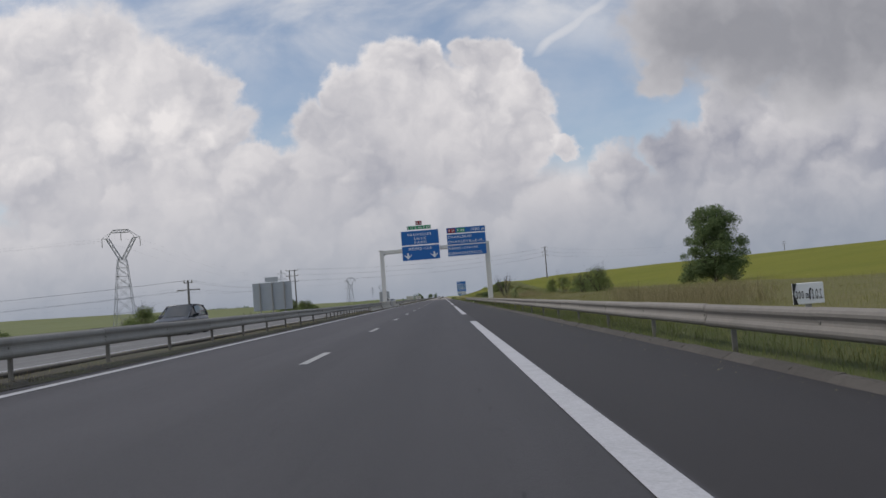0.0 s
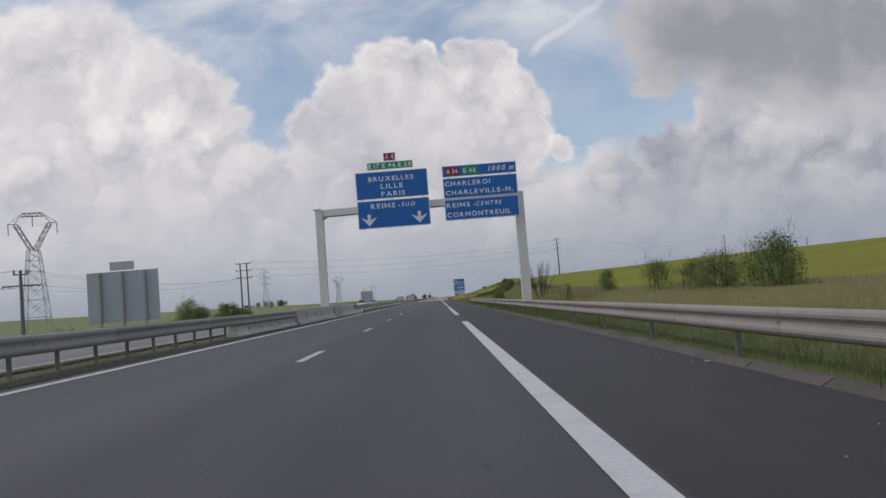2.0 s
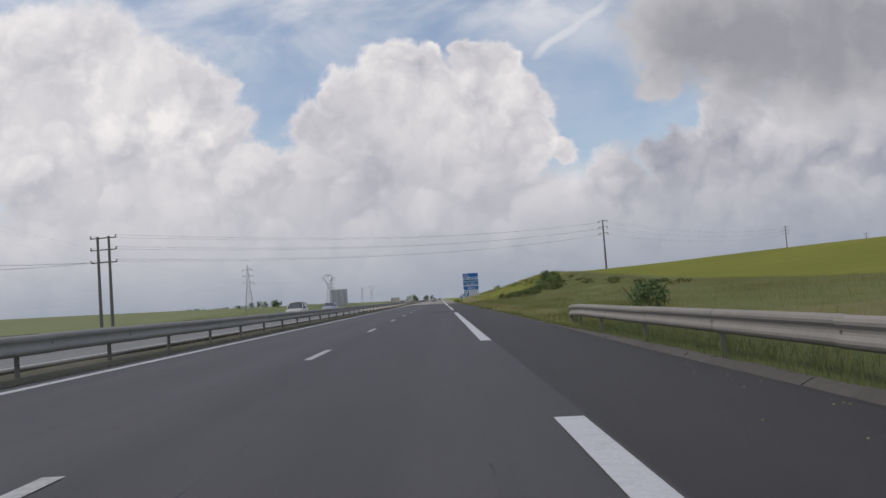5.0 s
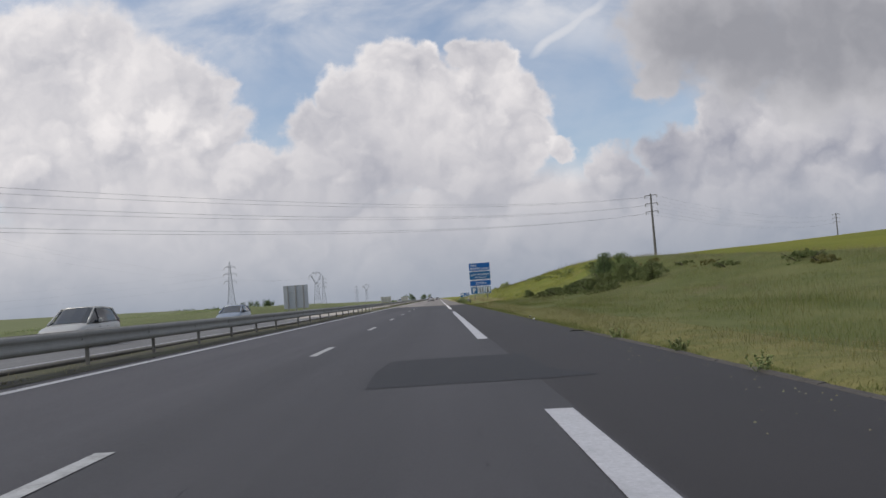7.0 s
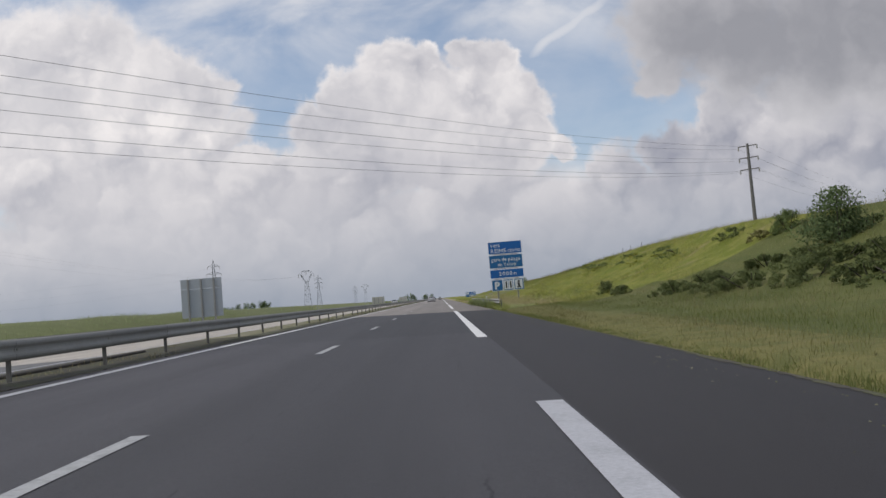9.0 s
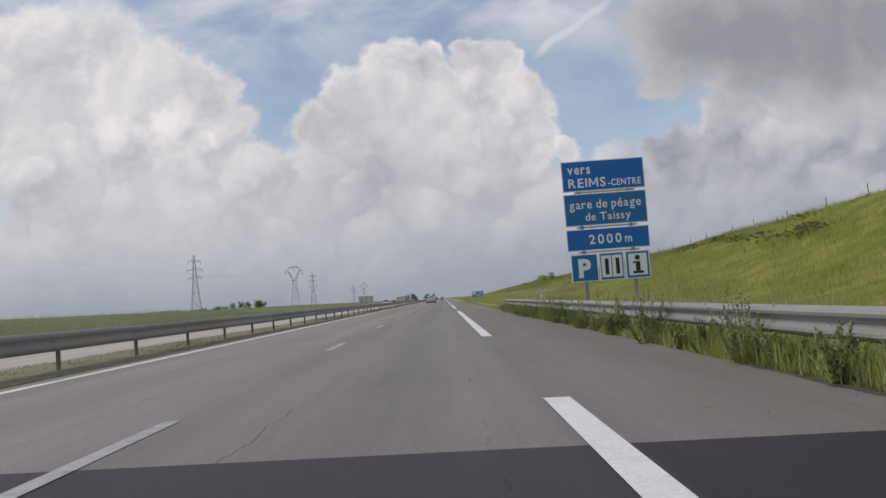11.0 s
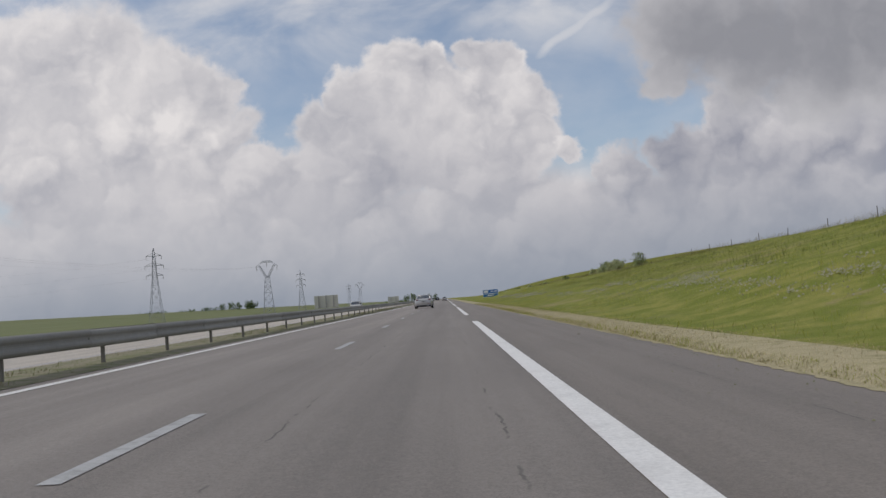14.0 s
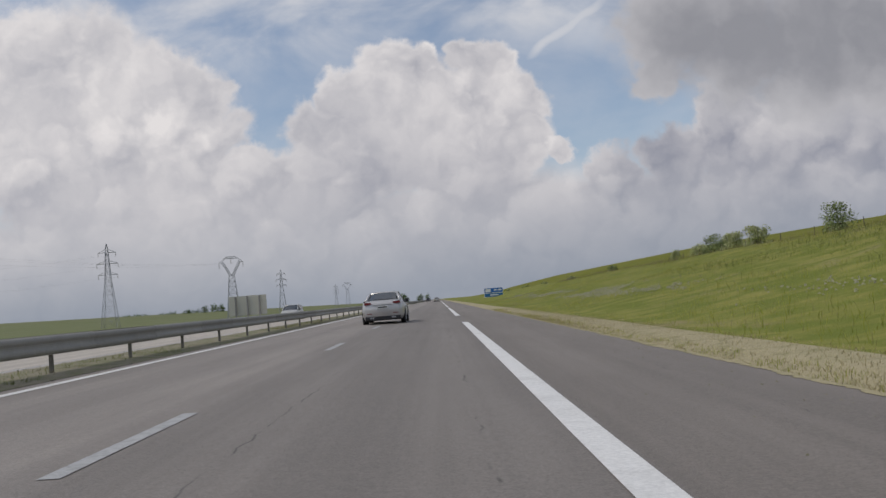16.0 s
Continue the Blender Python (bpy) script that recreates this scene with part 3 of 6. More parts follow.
def land_z(x, y):
    """Height of the ground beside the roads."""
    if x > EDGE_R:
        crest, toe = interp(y, CREST_Y, CREST_Z), interp(y, [300, 345, 500, 600], [8.8, 6.4, 6.4, 12.5])
        if x < toe:
            return -0.10 + 0.03 * min(x - EDGE_R, 2.4)
        if x < 22.0:
            u = (x - toe) / (22.0 - toe)
            steep = interp(y, [200, 300, 345], [1.0, 1.7, 1.05]) if y > 160 else 1.0
            return -0.03 + (crest + 0.03) * u ** steep
        far = (3.5 + 0.0115 * min(max(y, -200), 650)) * (1.0 - smooth01((y - 900) / 900))
        if x < 90:
            return crest + (far - crest) * smooth01((x - 24.0) / 66.0)
        return far + 0.5 * smooth01((x - 90) / 60) - 0.01 * max(0.0, x - 150)
    if x < OPP_L:
        bank = interp(y, [190, 250, 300, 375, 430], [0.0, 1.3, 1.9, 1.8, 0.0])
        rise = bank * smooth01((-19.8 - x) / 6.5) * (1.0 - 0.75 * smooth01((-x - 30) / 60))
        ridge = 14.0 * smooth01((-x - 140) / 750.0) * smooth01((y + 300) / 500) + 6.0 * smooth01((y - 900) / 600) * smooth01((-x - 110) / 160)
        dip = -0.35 * smooth01((-22 - x) / 12)
        return road_z(OPP_L) - 0.04 + rise + ridge + dip
    return road_z(x) - 0.25


def strip_grid(xs, ys, height, mats, slot):
    verts = [(x, y, height(x, y)) for y in ys for x in xs]
    w = len(xs)
    faces, slots = [], []
    for j in range(len(ys) - 1):
        for i in range(w - 1):
            faces.append((j * w + i, j * w + i + 1, (j + 1) * w + i + 1, (j + 1) * w + i))
            slots.append(slot((xs[i] + xs[i + 1]) / 2, (ys[j] + ys[j + 1]) / 2))
    return raw_mesh(verts, faces, mats, True, slots)


def land_slot(x, y):
    if x > 24.5 and y < 1200:
        return 3
    if x > EDGE_R - 1 and y < 150:
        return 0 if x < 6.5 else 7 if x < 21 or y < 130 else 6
    # The nearer bank takes the herbs whose colour is darkened for cloud shade.
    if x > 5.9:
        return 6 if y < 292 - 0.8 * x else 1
    if x > EDGE_R - 1:
        return 8 if y < 288 else 1 if y < 338 else 2 if x < 5.2 else 1
    if x > OPP_L - 1:
        return 4
    if x > -34:
        return 5 if 200 < y < 420 else 0
    return 5


GROUND_X = [-4500, -3000, -2000, -1400, -1000, -800, -650, -520, -420, -340, -280, -230, -190, -150, -120, -95, -75, -60, -50, -42, -36, -32, -29, -26.5, -24.5, -23, -21.5, -20.3, -19.6, OPP_L, -19.0, -9.0, EDGE_L, EDGE_R - 0.1, EDGE_R, 4.3, 5.1, 6.0, 7.2, 8.6, 10, 12, 14, 16, 18, 20, 21.2, 22, 23, 24.5, 28, 34, 42, 52, 64, 77, 90, 110, 135, 170, 230, 320, 500, 900, 1800, 4500]
GROUND_Y = [-1500, -600, -300, -150] + list(range(-100, 640, 6)) + [660, 700, 760, 840, 950, 1100, 1300, 1600, 2000, 2600, 3400, 4500]


def rough_land(x, y):
    z = land_z(x, y)
    if EDGE_R < x < 40 or -60 < x < OPP_L:
        near = 1.0 if not (x < 6.0 and x > OPP_L - 0.5) else 0.2
        z += near * 0.22 * noise.noise((x * 0.12, y * 0.07, 3.0)) + near * 0.08 * noise.noise((x * 0.5, y * 0.3, 9.0))
    return z


ground = place("ground", strip_grid(GROUND_X, GROUND_Y, rough_land, [M_VERGE, M_BANK, M_MOWN, M_CROP, M_DIRT, M_FIELD, M_BANK_ROUGH_SHADED, M_TALL, M_ROUGH], land_slot))
tagged(ground, "open farmland with grassy verges, a green bank and pale fields", "ground", kind="structure")

ROAD_Y = list(range(-100, 253, 20)) + [253, 262, 275, 287] + list(range(300, 1620, 20))


def road_slot(x, y):
    """Three stretches of paving: grey, a darker overlay, then a pale brown one whose colour also holds its sunlight."""
    if y < 253:
        return 1 if x > 1.15 else 0
    if y < 287:
        return 1 if x > 1.15 else 2
    return 4 if x > 1.15 else 3


road = place("road", strip_grid([EDGE_L, -6.0, -4.2, -2.45, -0.7, 1.05, 1.2, 2.4, EDGE_R], ROAD_Y, lambda x, y: road_z(x), [M_ROAD, M_SHOULDER, M_ROAD_NEW, M_ROAD_PALE_SUNLIT, M_SHOULDER_PALE_SUNLIT], road_slot))
tagged(road, "worn asphalt motorway carriageway with joints between grey and pale paving", "road", kind="structure")
road_far = place("road_opposite", strip_grid([OPP_L, -16.4, -12.8, -9.2, MEDIAN_L], ROAD_Y, lambda x, y: road_z(x), [M_ROAD_FAR, M_FAR_SUNLIT], lambda x, y: 1 if y > 253 else 0))
tagged(road_far, "pale asphalt carriageway of the opposite direction", "road", kind="structure")
median = place("median_strip", strip_grid([MEDIAN_L, -8.3, -7.4, -6.8, EDGE_L], list(range(-100, 1620, 6)), lambda x, y: road_z(x) + (0.03 + 0.05 * noise.noise((x, y * 0.3, 0.0)) if -8.8 < x < -6.5 else 0.012), [M_DIRT, M_DIRT_DARK], lambda x, y: 1 if y < 262 else 0))
tagged(median, "dusty median strip with sparse dry grass between the carriageways", "median", kind="structure")


# Road markings: thin slabs laid on the asphalt.
def marking(name, x, y0, y1, width, mat, parent, jag=0.0):
    def z(px):
        return road_z(px) + 0.006
    n = max(1, int((y1 - y0) / 13))
    verts, faces = [], []
    for k in range(n + 1):
        y = y0 + (y1 - y0) * k / n
        for px in (x - width / 2, x + width / 2):
            verts.append((px, y, z(px)))
    for k in range(n):
        faces.append((2 * k, 2 * k + 1, 2 * k + 3, 2 * k + 2))
    return place(name, raw_mesh(verts, faces, mat), parent)


DASH = 13.006
for k in range(-3, 84):
    marking("lane_dash", -2.45, DASH * k, DASH * k + 3.0, 0.15, M_LINE_WORN, road)
for k in range(-1, 22):
    start = 43.8 + 51.62 * k
    marking("edge_dash", 1.04, start, start + 39.2, 0.25, M_LINE if start < 245 else M_LINE_NEW_SUNLIT, road)
marking("edge_line", -5.93, -100, 253, 0.19, M_LINE, road)
marking("edge_line", -5.93, 253, 1500, 0.19, M_LINE_NEW_SUNLIT, road)
marking("edge_line", -9.45, -100, 1500, 0.19, M_LINE, road_far)
for k in range(-2, 60):
    marking("lane_dash", -12.95, 13.0 * k + 4, 13.0 * k + 7, 0.15, M_LINE_WORN, road_far)
for k in range(0, 16):
    marking("edge_dash", -16.5, 51.6 * k, 51.6 * k + 38.8, 0.22, M_LINE_WORN, road_far)

# Darker repair patch across the lane.
patch = bmesh.new()
ring = [(-0.86, 188.6), (0.2, 188.75), (1.3, 188.9), (1.95, 189.1), (1.5, 190.3), (1.42, 193.3), (0.3, 193.1), (-0.8, 192.8), (-0.9, 190.8)]
patch.faces.new([patch.verts.new((x, y, road_z(x) + 0.004)) for x, y in ring])
part("repair_patch", patch, M_PATCH, road)

# Kerb and gutter along the shoulder of the first stretch.
kerb = tagged(new("kerb"), "low weathered concrete kerb along the hard shoulder", "kerb", kind="structure")
kerb_kinds = []
for k in range(6):
    w = [random.uniform(-0.008, 0.008) for _ in range(4)]
    bm = outline_bm([(-0.09, -0.1), (-0.09, -0.002), (-0.06 + w[0], 0.016), (-0.01, 0.045 + w[1]), (0.04, 0.068 + w[2]), (0.11, 0.074 + w[3]), (0.14, 0.05), (0.15, -0.1)], 0.0, 1.003)
    bmesh.ops.bisect_plane(bm, geom=bm.verts[:] + bm.edges[:] + bm.faces[:], plane_co=(0, 0.35 + 0.05 * k, 0), plane_no=(0, 1, 0))
    for v in bm.verts:
        if 0.1 < v.co.y < 0.9 and v.co.z > 0:
            v.co += Vector((random.uniform(-0.008, 0.008), 0, random.uniform(-0.007, 0.005)))
    kerb_kinds.append(mesh_of(bm, M_KERB))
for k in range(-24, 200):
    j = 0.014 * math.sin(k * 0.21) + random.uniform(-0.004, 0.004)
    place("kerb_stone", kerb_kinds[k % 6], kerb, pose(3.62 + j, 1.0 * k, road_z(3.66) + random.uniform(-0.003, 0.001) - 0.055 * smooth01((k - 140) / 16), random.uniform(-0.2, 0.2), 0, random.uniform(-0.2, 0.2)))
# A low dark kerb where the median meets the opposite carriageway.
median_kerb = tagged(new("kerb_median"), "low dark kerb along the median strip", "kerb", kind="structure")
median_me = mesh_of(outline_bm([(-0.09, -0.1), (-0.09, 0.06), (-0.06, 0.085), (0.06, 0.085), (0.09, 0.06), (0.09, -0.1)], 0.0, 3.995), M_KERB_DARK)
for k in range(-5, 63):
    place("kerb_stone", median_me, median_kerb, pose(-7.75 + random.uniform(-0.01, 0.01), 4.0 * k, road_z(-7.75) + random.uniform(-0.008, 0.004)))


# ---- safety barriers ----
def wave_profile(x, side, deep=1.0):
    """The corrugated beam's section, as closed corners in x and z."""
    zs = [(0.0, 0.0), (0.012, 0.010), (0.042, 0.032), (0.058, 0.065), (0.055, 0.100), (0.026, 0.145), (0.020, 0.175), (0.026, 0.205), (0.055, 0.250), (0.058, 0.285), (0.042, 0.318), (0.012, 0.340), (0.0, 0.348)]
    front = [(x + side * d * deep, z) for d, z in zs]
    back = [(x + side * (d * deep - 0.006), z) for d, z in zs]
    return front + back[::-1]


def beam_mesh(length, side, mat, deep):
    return mesh_of(outline_bm(wave_profile(0.0, side, deep), 0.0, length), mat)


def post_mesh(height, mat):
    """An open channel post."""
    pts = [(-0.036, -0.02), (0.036, -0.02), (0.036, 0.02), (0.03, 0.02), (0.03, -0.014), (-0.03, -0.014), (-0.03, 0.02), (-0.036, 0.02)]
    bm = bmesh.new()
    low = [bm.verts.new((x, y, -0.2)) for x, y in pts]
    top = [bm.verts.new((x, y, height)) for x, y in pts]
    bm.faces.new(top)
    for i in range(len(pts)):
        j = (i + 1) % len(pts)
        bm.faces.new((low[i], low[j], top[j], top[i]))
    return mesh_of(bm, mat)


def guard_rail(label, x, y0, y1, step, sides, top, mat, posts=(), deep=1.0, group="safety barriers", limit=600.0):
    """posts: runs of (from, to, spacing) along the road."""
    rail = thing("guard_rail", x, y0, road_z(x) if x < EDGE_R else -0.09, label, "guard rail", group)
    low = top - 0.345
    beams = {s: beam_mesh(step + 0.15, s, mat, deep) for s in sides}
    pm = post_mesh(top - 0.02, M_POST)
    spacer = mesh_of(box_bm(-0.12, 0.12, -0.04, 0.04, low + 0.06, top - 0.06), M_POST)
    bolt = mesh_of(box_bm(-0.012, 0.012, -0.02, 0.02, -0.02, 0.02), M_POST)
    count = int((y1 - y0) / step)
    for k in range(count):
        y = k * step
        if y0 + y > limit:
            break
        for s in sides:
            place("beam", beams[s], rail, pose(s * (0.12 if len(sides) > 1 else 0.06) + s * 0.006 * (k % 2), y, low + random.uniform(-0.006, 0.006)))
            if -20 < y0 + y < 420:
                place("bolt", bolt, rail, pose(s * (0.145 if len(sides) > 1 else 0.085), y + 0.08, low + 0.172))
    for start, stop, gap in posts:
        for k in range(int((stop - start) / gap) + 1):
            y, lean = start + gap * k - y0, random.uniform(-0.6, 0.6)
            place("post", pm, rail, pose(0, y, random.uniform(-0.02, 0.0), lean, lean))
            if len(sides) > 1:
                place("spacer", spacer, rail, pose(0, y, 0))
    far = bmesh.new()
    for k in range(count):
        y = k * step
        if y0 + y > limit:
            box(far, -0.05, 0.05, y - 0.03, y + 0.03, 0.0, top)
            for s in sides:
                box(far, min(s * 0.12, s * 0.2), max(s * 0.12, s * 0.2), y, y + step, low, top)
    if far.verts:
        tagged(part("far_run", far, mat, rail, "distant run of the same barrier"), kind="stuff")
    else:
        far.free()
    return rail


guard_rail("double-sided dull galvanised guard rail on steel posts in the median", -7.0, -18.0, 91.0, 3.75, (1, -1), 0.74, M_ZINC_OLD, ((-14.7, 46.0, 3.87), (48.45, 79.0, 1.73)))
guard_rail("double-sided dull galvanised guard rail running on along the median", -7.0, 120.0, 1400.0, 3.75, (1, -1), 0.72, M_ZINC_OLD, ((122.3, 217.0, 3.86), (220.6, 294.0, 3.87), (296.8, 369.0, 3.84), (372.2, 600.0, 3.85)))
right_rail = guard_rail("single galvanised guard rail beside the hard shoulder, running out into grass", 4.12, -16.0, 154.0, 4.0, (-1,), 0.665, M_ZINC_DIRTY, ((-11.9, 153.0, 4.6),))
sign_rail = guard_rail("short galvanised guard rail overgrown with weeds before the road sign", 4.12, 286.0, 334.0, 4.0, (-1,), 0.70, M_ZINC, ((286.0, 333.0, 4.0),), 1.9)


def rail_end(parent, length, out, down, y, top):
    """The flared end, bent away from the road and down."""
    bm = bmesh.new()
    prof = wave_profile(0.0, -1, 1.9 if y < 100 else 1.0)
    rings = []
    for k in range(9):
        u = k / 8
        rings.append([bm.verts.new((px - 0.06 + out * u * u, y + length * u, top - 0.345 - down * u * u + pz)) for px, pz in prof])
    for a, b in zip(rings, rings[1:]):
        for i in range(len(prof)):
            j = (i + 1) % len(prof)
            bm.faces.new((a[i], b[i], b[j], a[j]))
    bm.faces.new(rings[-1])
    part("flared_end", bm, M_ZINC if y < 100 else M_ZINC_DIRTY, parent, "flared end of the beam")
    pm = post_mesh(top - 0.1 - down * 0.3, M_POST)
    for u in (0.05, 0.55):
        place("post", pm, parent, pose(out * u * u, y + length * u, 0))


rail_end(right_rail, 6.0, 0.8, 0.35, 168.0, 0.655)
rail_end(sign_rail, 9.0, 0.9, 0.36, 48.0, 0.72)


# Concrete barrier round the gantry's foot in the median.
def barrier_piece(length, mat):
    prof = [(-0.30, -0.1), (-0.30, 0.08), (-0.14, 0.30), (-0.09, 0.80), (0.09, 0.80), (0.14, 0.30), (0.30, 0.08), (0.30, -0.1)]
    bm = outline_bm(prof, 0.02, length - 0.02)
    bmesh.ops.bevel(bm, geom=[e for e in bm.edges if max(v.co.z for v in e.verts) > 0.7], offset=0.025, segments=1, affect="EDGES")
    return mesh_of(bm, mat)


concrete = thing("concrete_barrier", -6.95, 80.0, road_z(-6.95), "rain-streaked grey concrete barrier sections in the median", "barrier")
piece, low_piece = barrier_piece(3.0, M_CONCRETE), barrier_piece(2.0, M_CONCRETE)
for k in range(6):
    place("low_section", low_piece, concrete, Matrix.Translation((-0.12, 2.0 * k - 1.0, -0.02)) @ Matrix.Diagonal((0.9, 1, 0.62, 1)))
for k in range(8):
    if k == 5:
        continue
    place("section", piece, concrete, pose(0, 10.9 + 3.0 * k + (0.5 if k > 5 else 0), random.uniform(-0.01, 0.01), 0, 0, random.uniform(-0.3, 0.3)))
place("section", piece, concrete, pose(0, 35.4, 0.0))
place("section", mesh_of(outline_bm([(-0.27, -0.1), (-0.27, 0.06), (-0.12, 0.28), (-0.08, 0.5), (0.08, 0.5), (0.12, 0.28), (0.27, 0.06), (0.27, -0.1)], 0, 7.0), M_CONCRETE), concrete, pose(-0.05, 38.5, -0.02))
part("cover_plate", box_bm(-0.16, 0.26, 25.0, 28.4, -0.1, 0.82, bevel=0.02), M_ZINC, concrete, "grey steel cover plate on the column's foot")
part("cover_plate", box_bm(-1.25, -0.98, 25.0, 28.4, -0.1, 0.82, bevel=0.02), M_ZINC, concrete)

# ---- the sign gantry ----
GY = 106.9
gantry = thing("sign_gantry", -7.40, GY, 0.05, "pale grey steel gantry carrying blue direction signs over the road", "gantry")


def column_mesh(w, d, h):
    """A box column with pressed ribs on the face."""
    pts = [(-w / 2, -d / 2)]
    for k in range(3):
        c = -w / 2 + w * (k + 0.6) / 3.2
        pts += [(c - 0.02, -d / 2), (c - 0.012, -d / 2 + 0.010), (c + 0.012, -d / 2 + 0.010), (c + 0.02, -d / 2)]
    pts += [(w / 2, -d / 2), (w / 2, d / 2), (-w / 2, d / 2)]
    bm = bmesh.new()
    low = [bm.verts.new((x, y, 0)) for x, y in pts]
    top = [bm.verts.new((x, y, h)) for x, y in pts]
    bm.faces.new(top)
    for i in range(len(pts)):
        j = (i + 1) % len(pts)
        bm.faces.new((low[i], low[j], top[j], top[i]))
    return mesh_of(bm, M_GANTRY)


col_l, col_r = column_mesh(0.50, 0.70, 7.47), column_mesh(0.60, 0.70, 8.05)
place("column", col_l, gantry, pose(-0.19, 0, 0, 0, 0.4))
place("column", col_r, gantry, pose(13.50, 0, -0.35))


def beam_bm(x0, x1, y0, y1, z0, z1, rise=0.0, bevel=0.0):
    """A bar whose far end lies a little higher."""
    bm = box_bm(x0, x1, y0, y1, z0, z1, bevel=bevel)
    for v in bm.verts:
        v.co.z += rise * (v.co.x + 0.0) / 13.4
    return bm


part("crossbeam", beam_bm(-0.01, 13.2, -0.30, 0.30, 7.00, 7.46, 0.20, bevel=0.015), M_GANTRY, gantry)
part("beam_soffit", beam_bm(0.05, 13.1, -0.26, 0.26, 6.965, 6.997, 0.20), M_GANTRY_DARK, gantry)
part("flange", box_bm(0.0, 0.05, -0.40, 0.40, 6.84, 7.52), M_GANTRY, gantry)
part("flange", box_bm(13.13, 13.18, -0.40, 0.40, 7.04, 7.78), M_GANTRY, gantry)
part("haunch", outline_bm([(-0.01, 7.0), (0.40, 7.0), (0.22, 6.86), (-0.01, 6.68)], -0.25, 0.25), M_GANTRY_DARK, gantry)
part("haunch", outline_bm([(13.2, 7.2), (12.8, 7.2), (12.98, 7.06), (13.2, 6.88)], -0.25, 0.25), M_GANTRY_DARK, gantry)
part("cap", box_bm(-0.53, 0.01, -0.38, 0.38, 7.475, 7.51), M_GANTRY_DARK, gantry)
part("base_plate", box_bm(13.1, 13.95, -0.5, 0.5, -0.35, -0.30), M_ZINC, gantry)
for lx in (2.9, 4.9, 7.0, 8.9, 11.0, 13.0):
    part("hanger", box_bm(lx - 0.05, lx + 0.05, -0.42, -0.30, 6.15, 9.7), M_ZINC, gantry)


def panel(name, x0, x1, z0, z1, y, mat, label, border=0.05, parent=None, border_mat=None):
    """A sign panel: a board with folded edges, a white border and a coloured field."""
    board = part(name, box_bm(x0, x1, y, y + 0.05, z0, z1, bevel=0.008), border_mat or M_WHITE, parent, label)
    part("field", box_bm(x0 + border, x1 - border, y - 0.004, y + 0.002, z0 + border, z1 - border), mat, board)
    return board


def hooks(x0, x1, z, y, parent, count):
    me = mesh_of(box_bm(-0.05, 0.05, y, y + 0.06, z - 0.035, z + 0.005), M_ZINC)
    for k in range(count):
        place("clip", me, parent, pose(x0 + (x1 - x0) * (k + 0.5) / count, 0, 0))


SY, TY = GY - 0.48, GY - 0.488
left_sign = thing("direction_sign", 0, SY, 0, "blue overhead direction sign with white lettering and lane arrows", "road sign", "gantry signs")
left_sign.matrix_basis = pose(0, 0, 0)
upper = panel("panel", -4.90, 0.0, 7.93, 9.80, SY, M_BLUE, "blue panel naming three cities", 0.05, left_sign)
lettering("BRUXELLES", -4.02, -0.96, 9.13, 9.45, TY, M_WHITE, upper)
lettering("LILLE", -3.20, -1.70, 8.61, 8.93, TY, M_WHITE, upper)
lettering("PARIS", -3.20, -1.60, 8.09, 8.41, TY, M_WHITE, upper)
lower = panel("panel", -4.90, 0.0, 5.95, 7.85, SY, M_BLUE, "blue panel with two lane arrows", 0.05, left_sign)
lettering("REIMS", -3.98, -2.33, 7.28, 7.62, TY, M_WHITE, lower)
lettering("-SUD", -2.12, -0.98, 7.30, 7.58, TY, M_WHITE, lower, shear=0.25)
for ax in (-4.14, -0.74):
    pts = [(-0.11, 0.80), (0.11, 0.80), (0.11, 0.42), (0.56, 0.62), (0.0, 0.0), (-0.56, 0.62), (-0.11, 0.42)]
    part("arrow", outline_bm([(ax + x, 6.12 + z) for x, z in pts], TY - 0.002, TY + 0.006), M_WHITE, lower)
hooks(-4.9, 0.0, 5.95, SY, lower, 6)
hooks(-4.9, 0.0, 7.93, SY, upper, 6)
euro = panel("panel", -4.05, -0.94, 9.92, 10.44, SY, M_GREEN, "green route number strip", 0.04, left_sign)
lettering("E 17 E 46 E 50", -3.95, -1.04, 10.02, 10.34, TY, M_WHITE, euro)
tag = panel("panel", -2.90, -2.08, 10.48, 11.05, SY, M_RED, "red motorway number plate", 0.04, left_sign)
lettering("A 4", -2.77, -2.21, 10.58, 10.95, TY, M_WHITE, tag)

right_sign = thing("direction_sign", 0, 0, 0, "blue overhead exit sign with white lettering and route numbers", "road sign", "gantry signs")
r_top = panel("panel", 1.0, 6.05, 9.04, 9.82, SY, M_BLUE, "blue strip with route numbers and distance", 0.05, right_sign)
part("route_box", box_bm(1.20, 2.14, TY - 0.002, TY + 0.006, 9.14, 9.70), M_RED, r_top, "red route number box")
part("route_box", box_bm(2.34, 3.42, TY - 0.002, TY + 0.006, 9.14, 9.70), M_GREEN, r_top, "green route number box")
lettering("A 34", 1.30, 2.04, 9.26, 9.58, TY - 0.006, M_WHITE, r_top)
lettering("E 46", 2.46, 3.30, 9.26, 9.58, TY - 0.006, M_WHITE, r_top)
lettering("1000 m", 4.15, 5.90, 9.26, 9.62, TY, M_WHITE, r_top, shear=0.2)
r_mid = panel("panel", 1.0, 6.05, 7.58, 8.98, SY, M_BLUE, "blue panel naming two towns", 0.05, right_sign)
lettering("CHARLEROI", 1.14, 4.20, 8.42, 8.74, TY, M_WHITE, r_mid)
lettering("CHARLEVILLE-M.", 1.14, 5.72, 7.80, 8.12, TY, M_WHITE, r_mid)
r_low = panel("panel", 1.0, 6.05, 6.09, 7.52, SY, M_BLUE, "blue panel naming the exit", 0.05, right_sign)
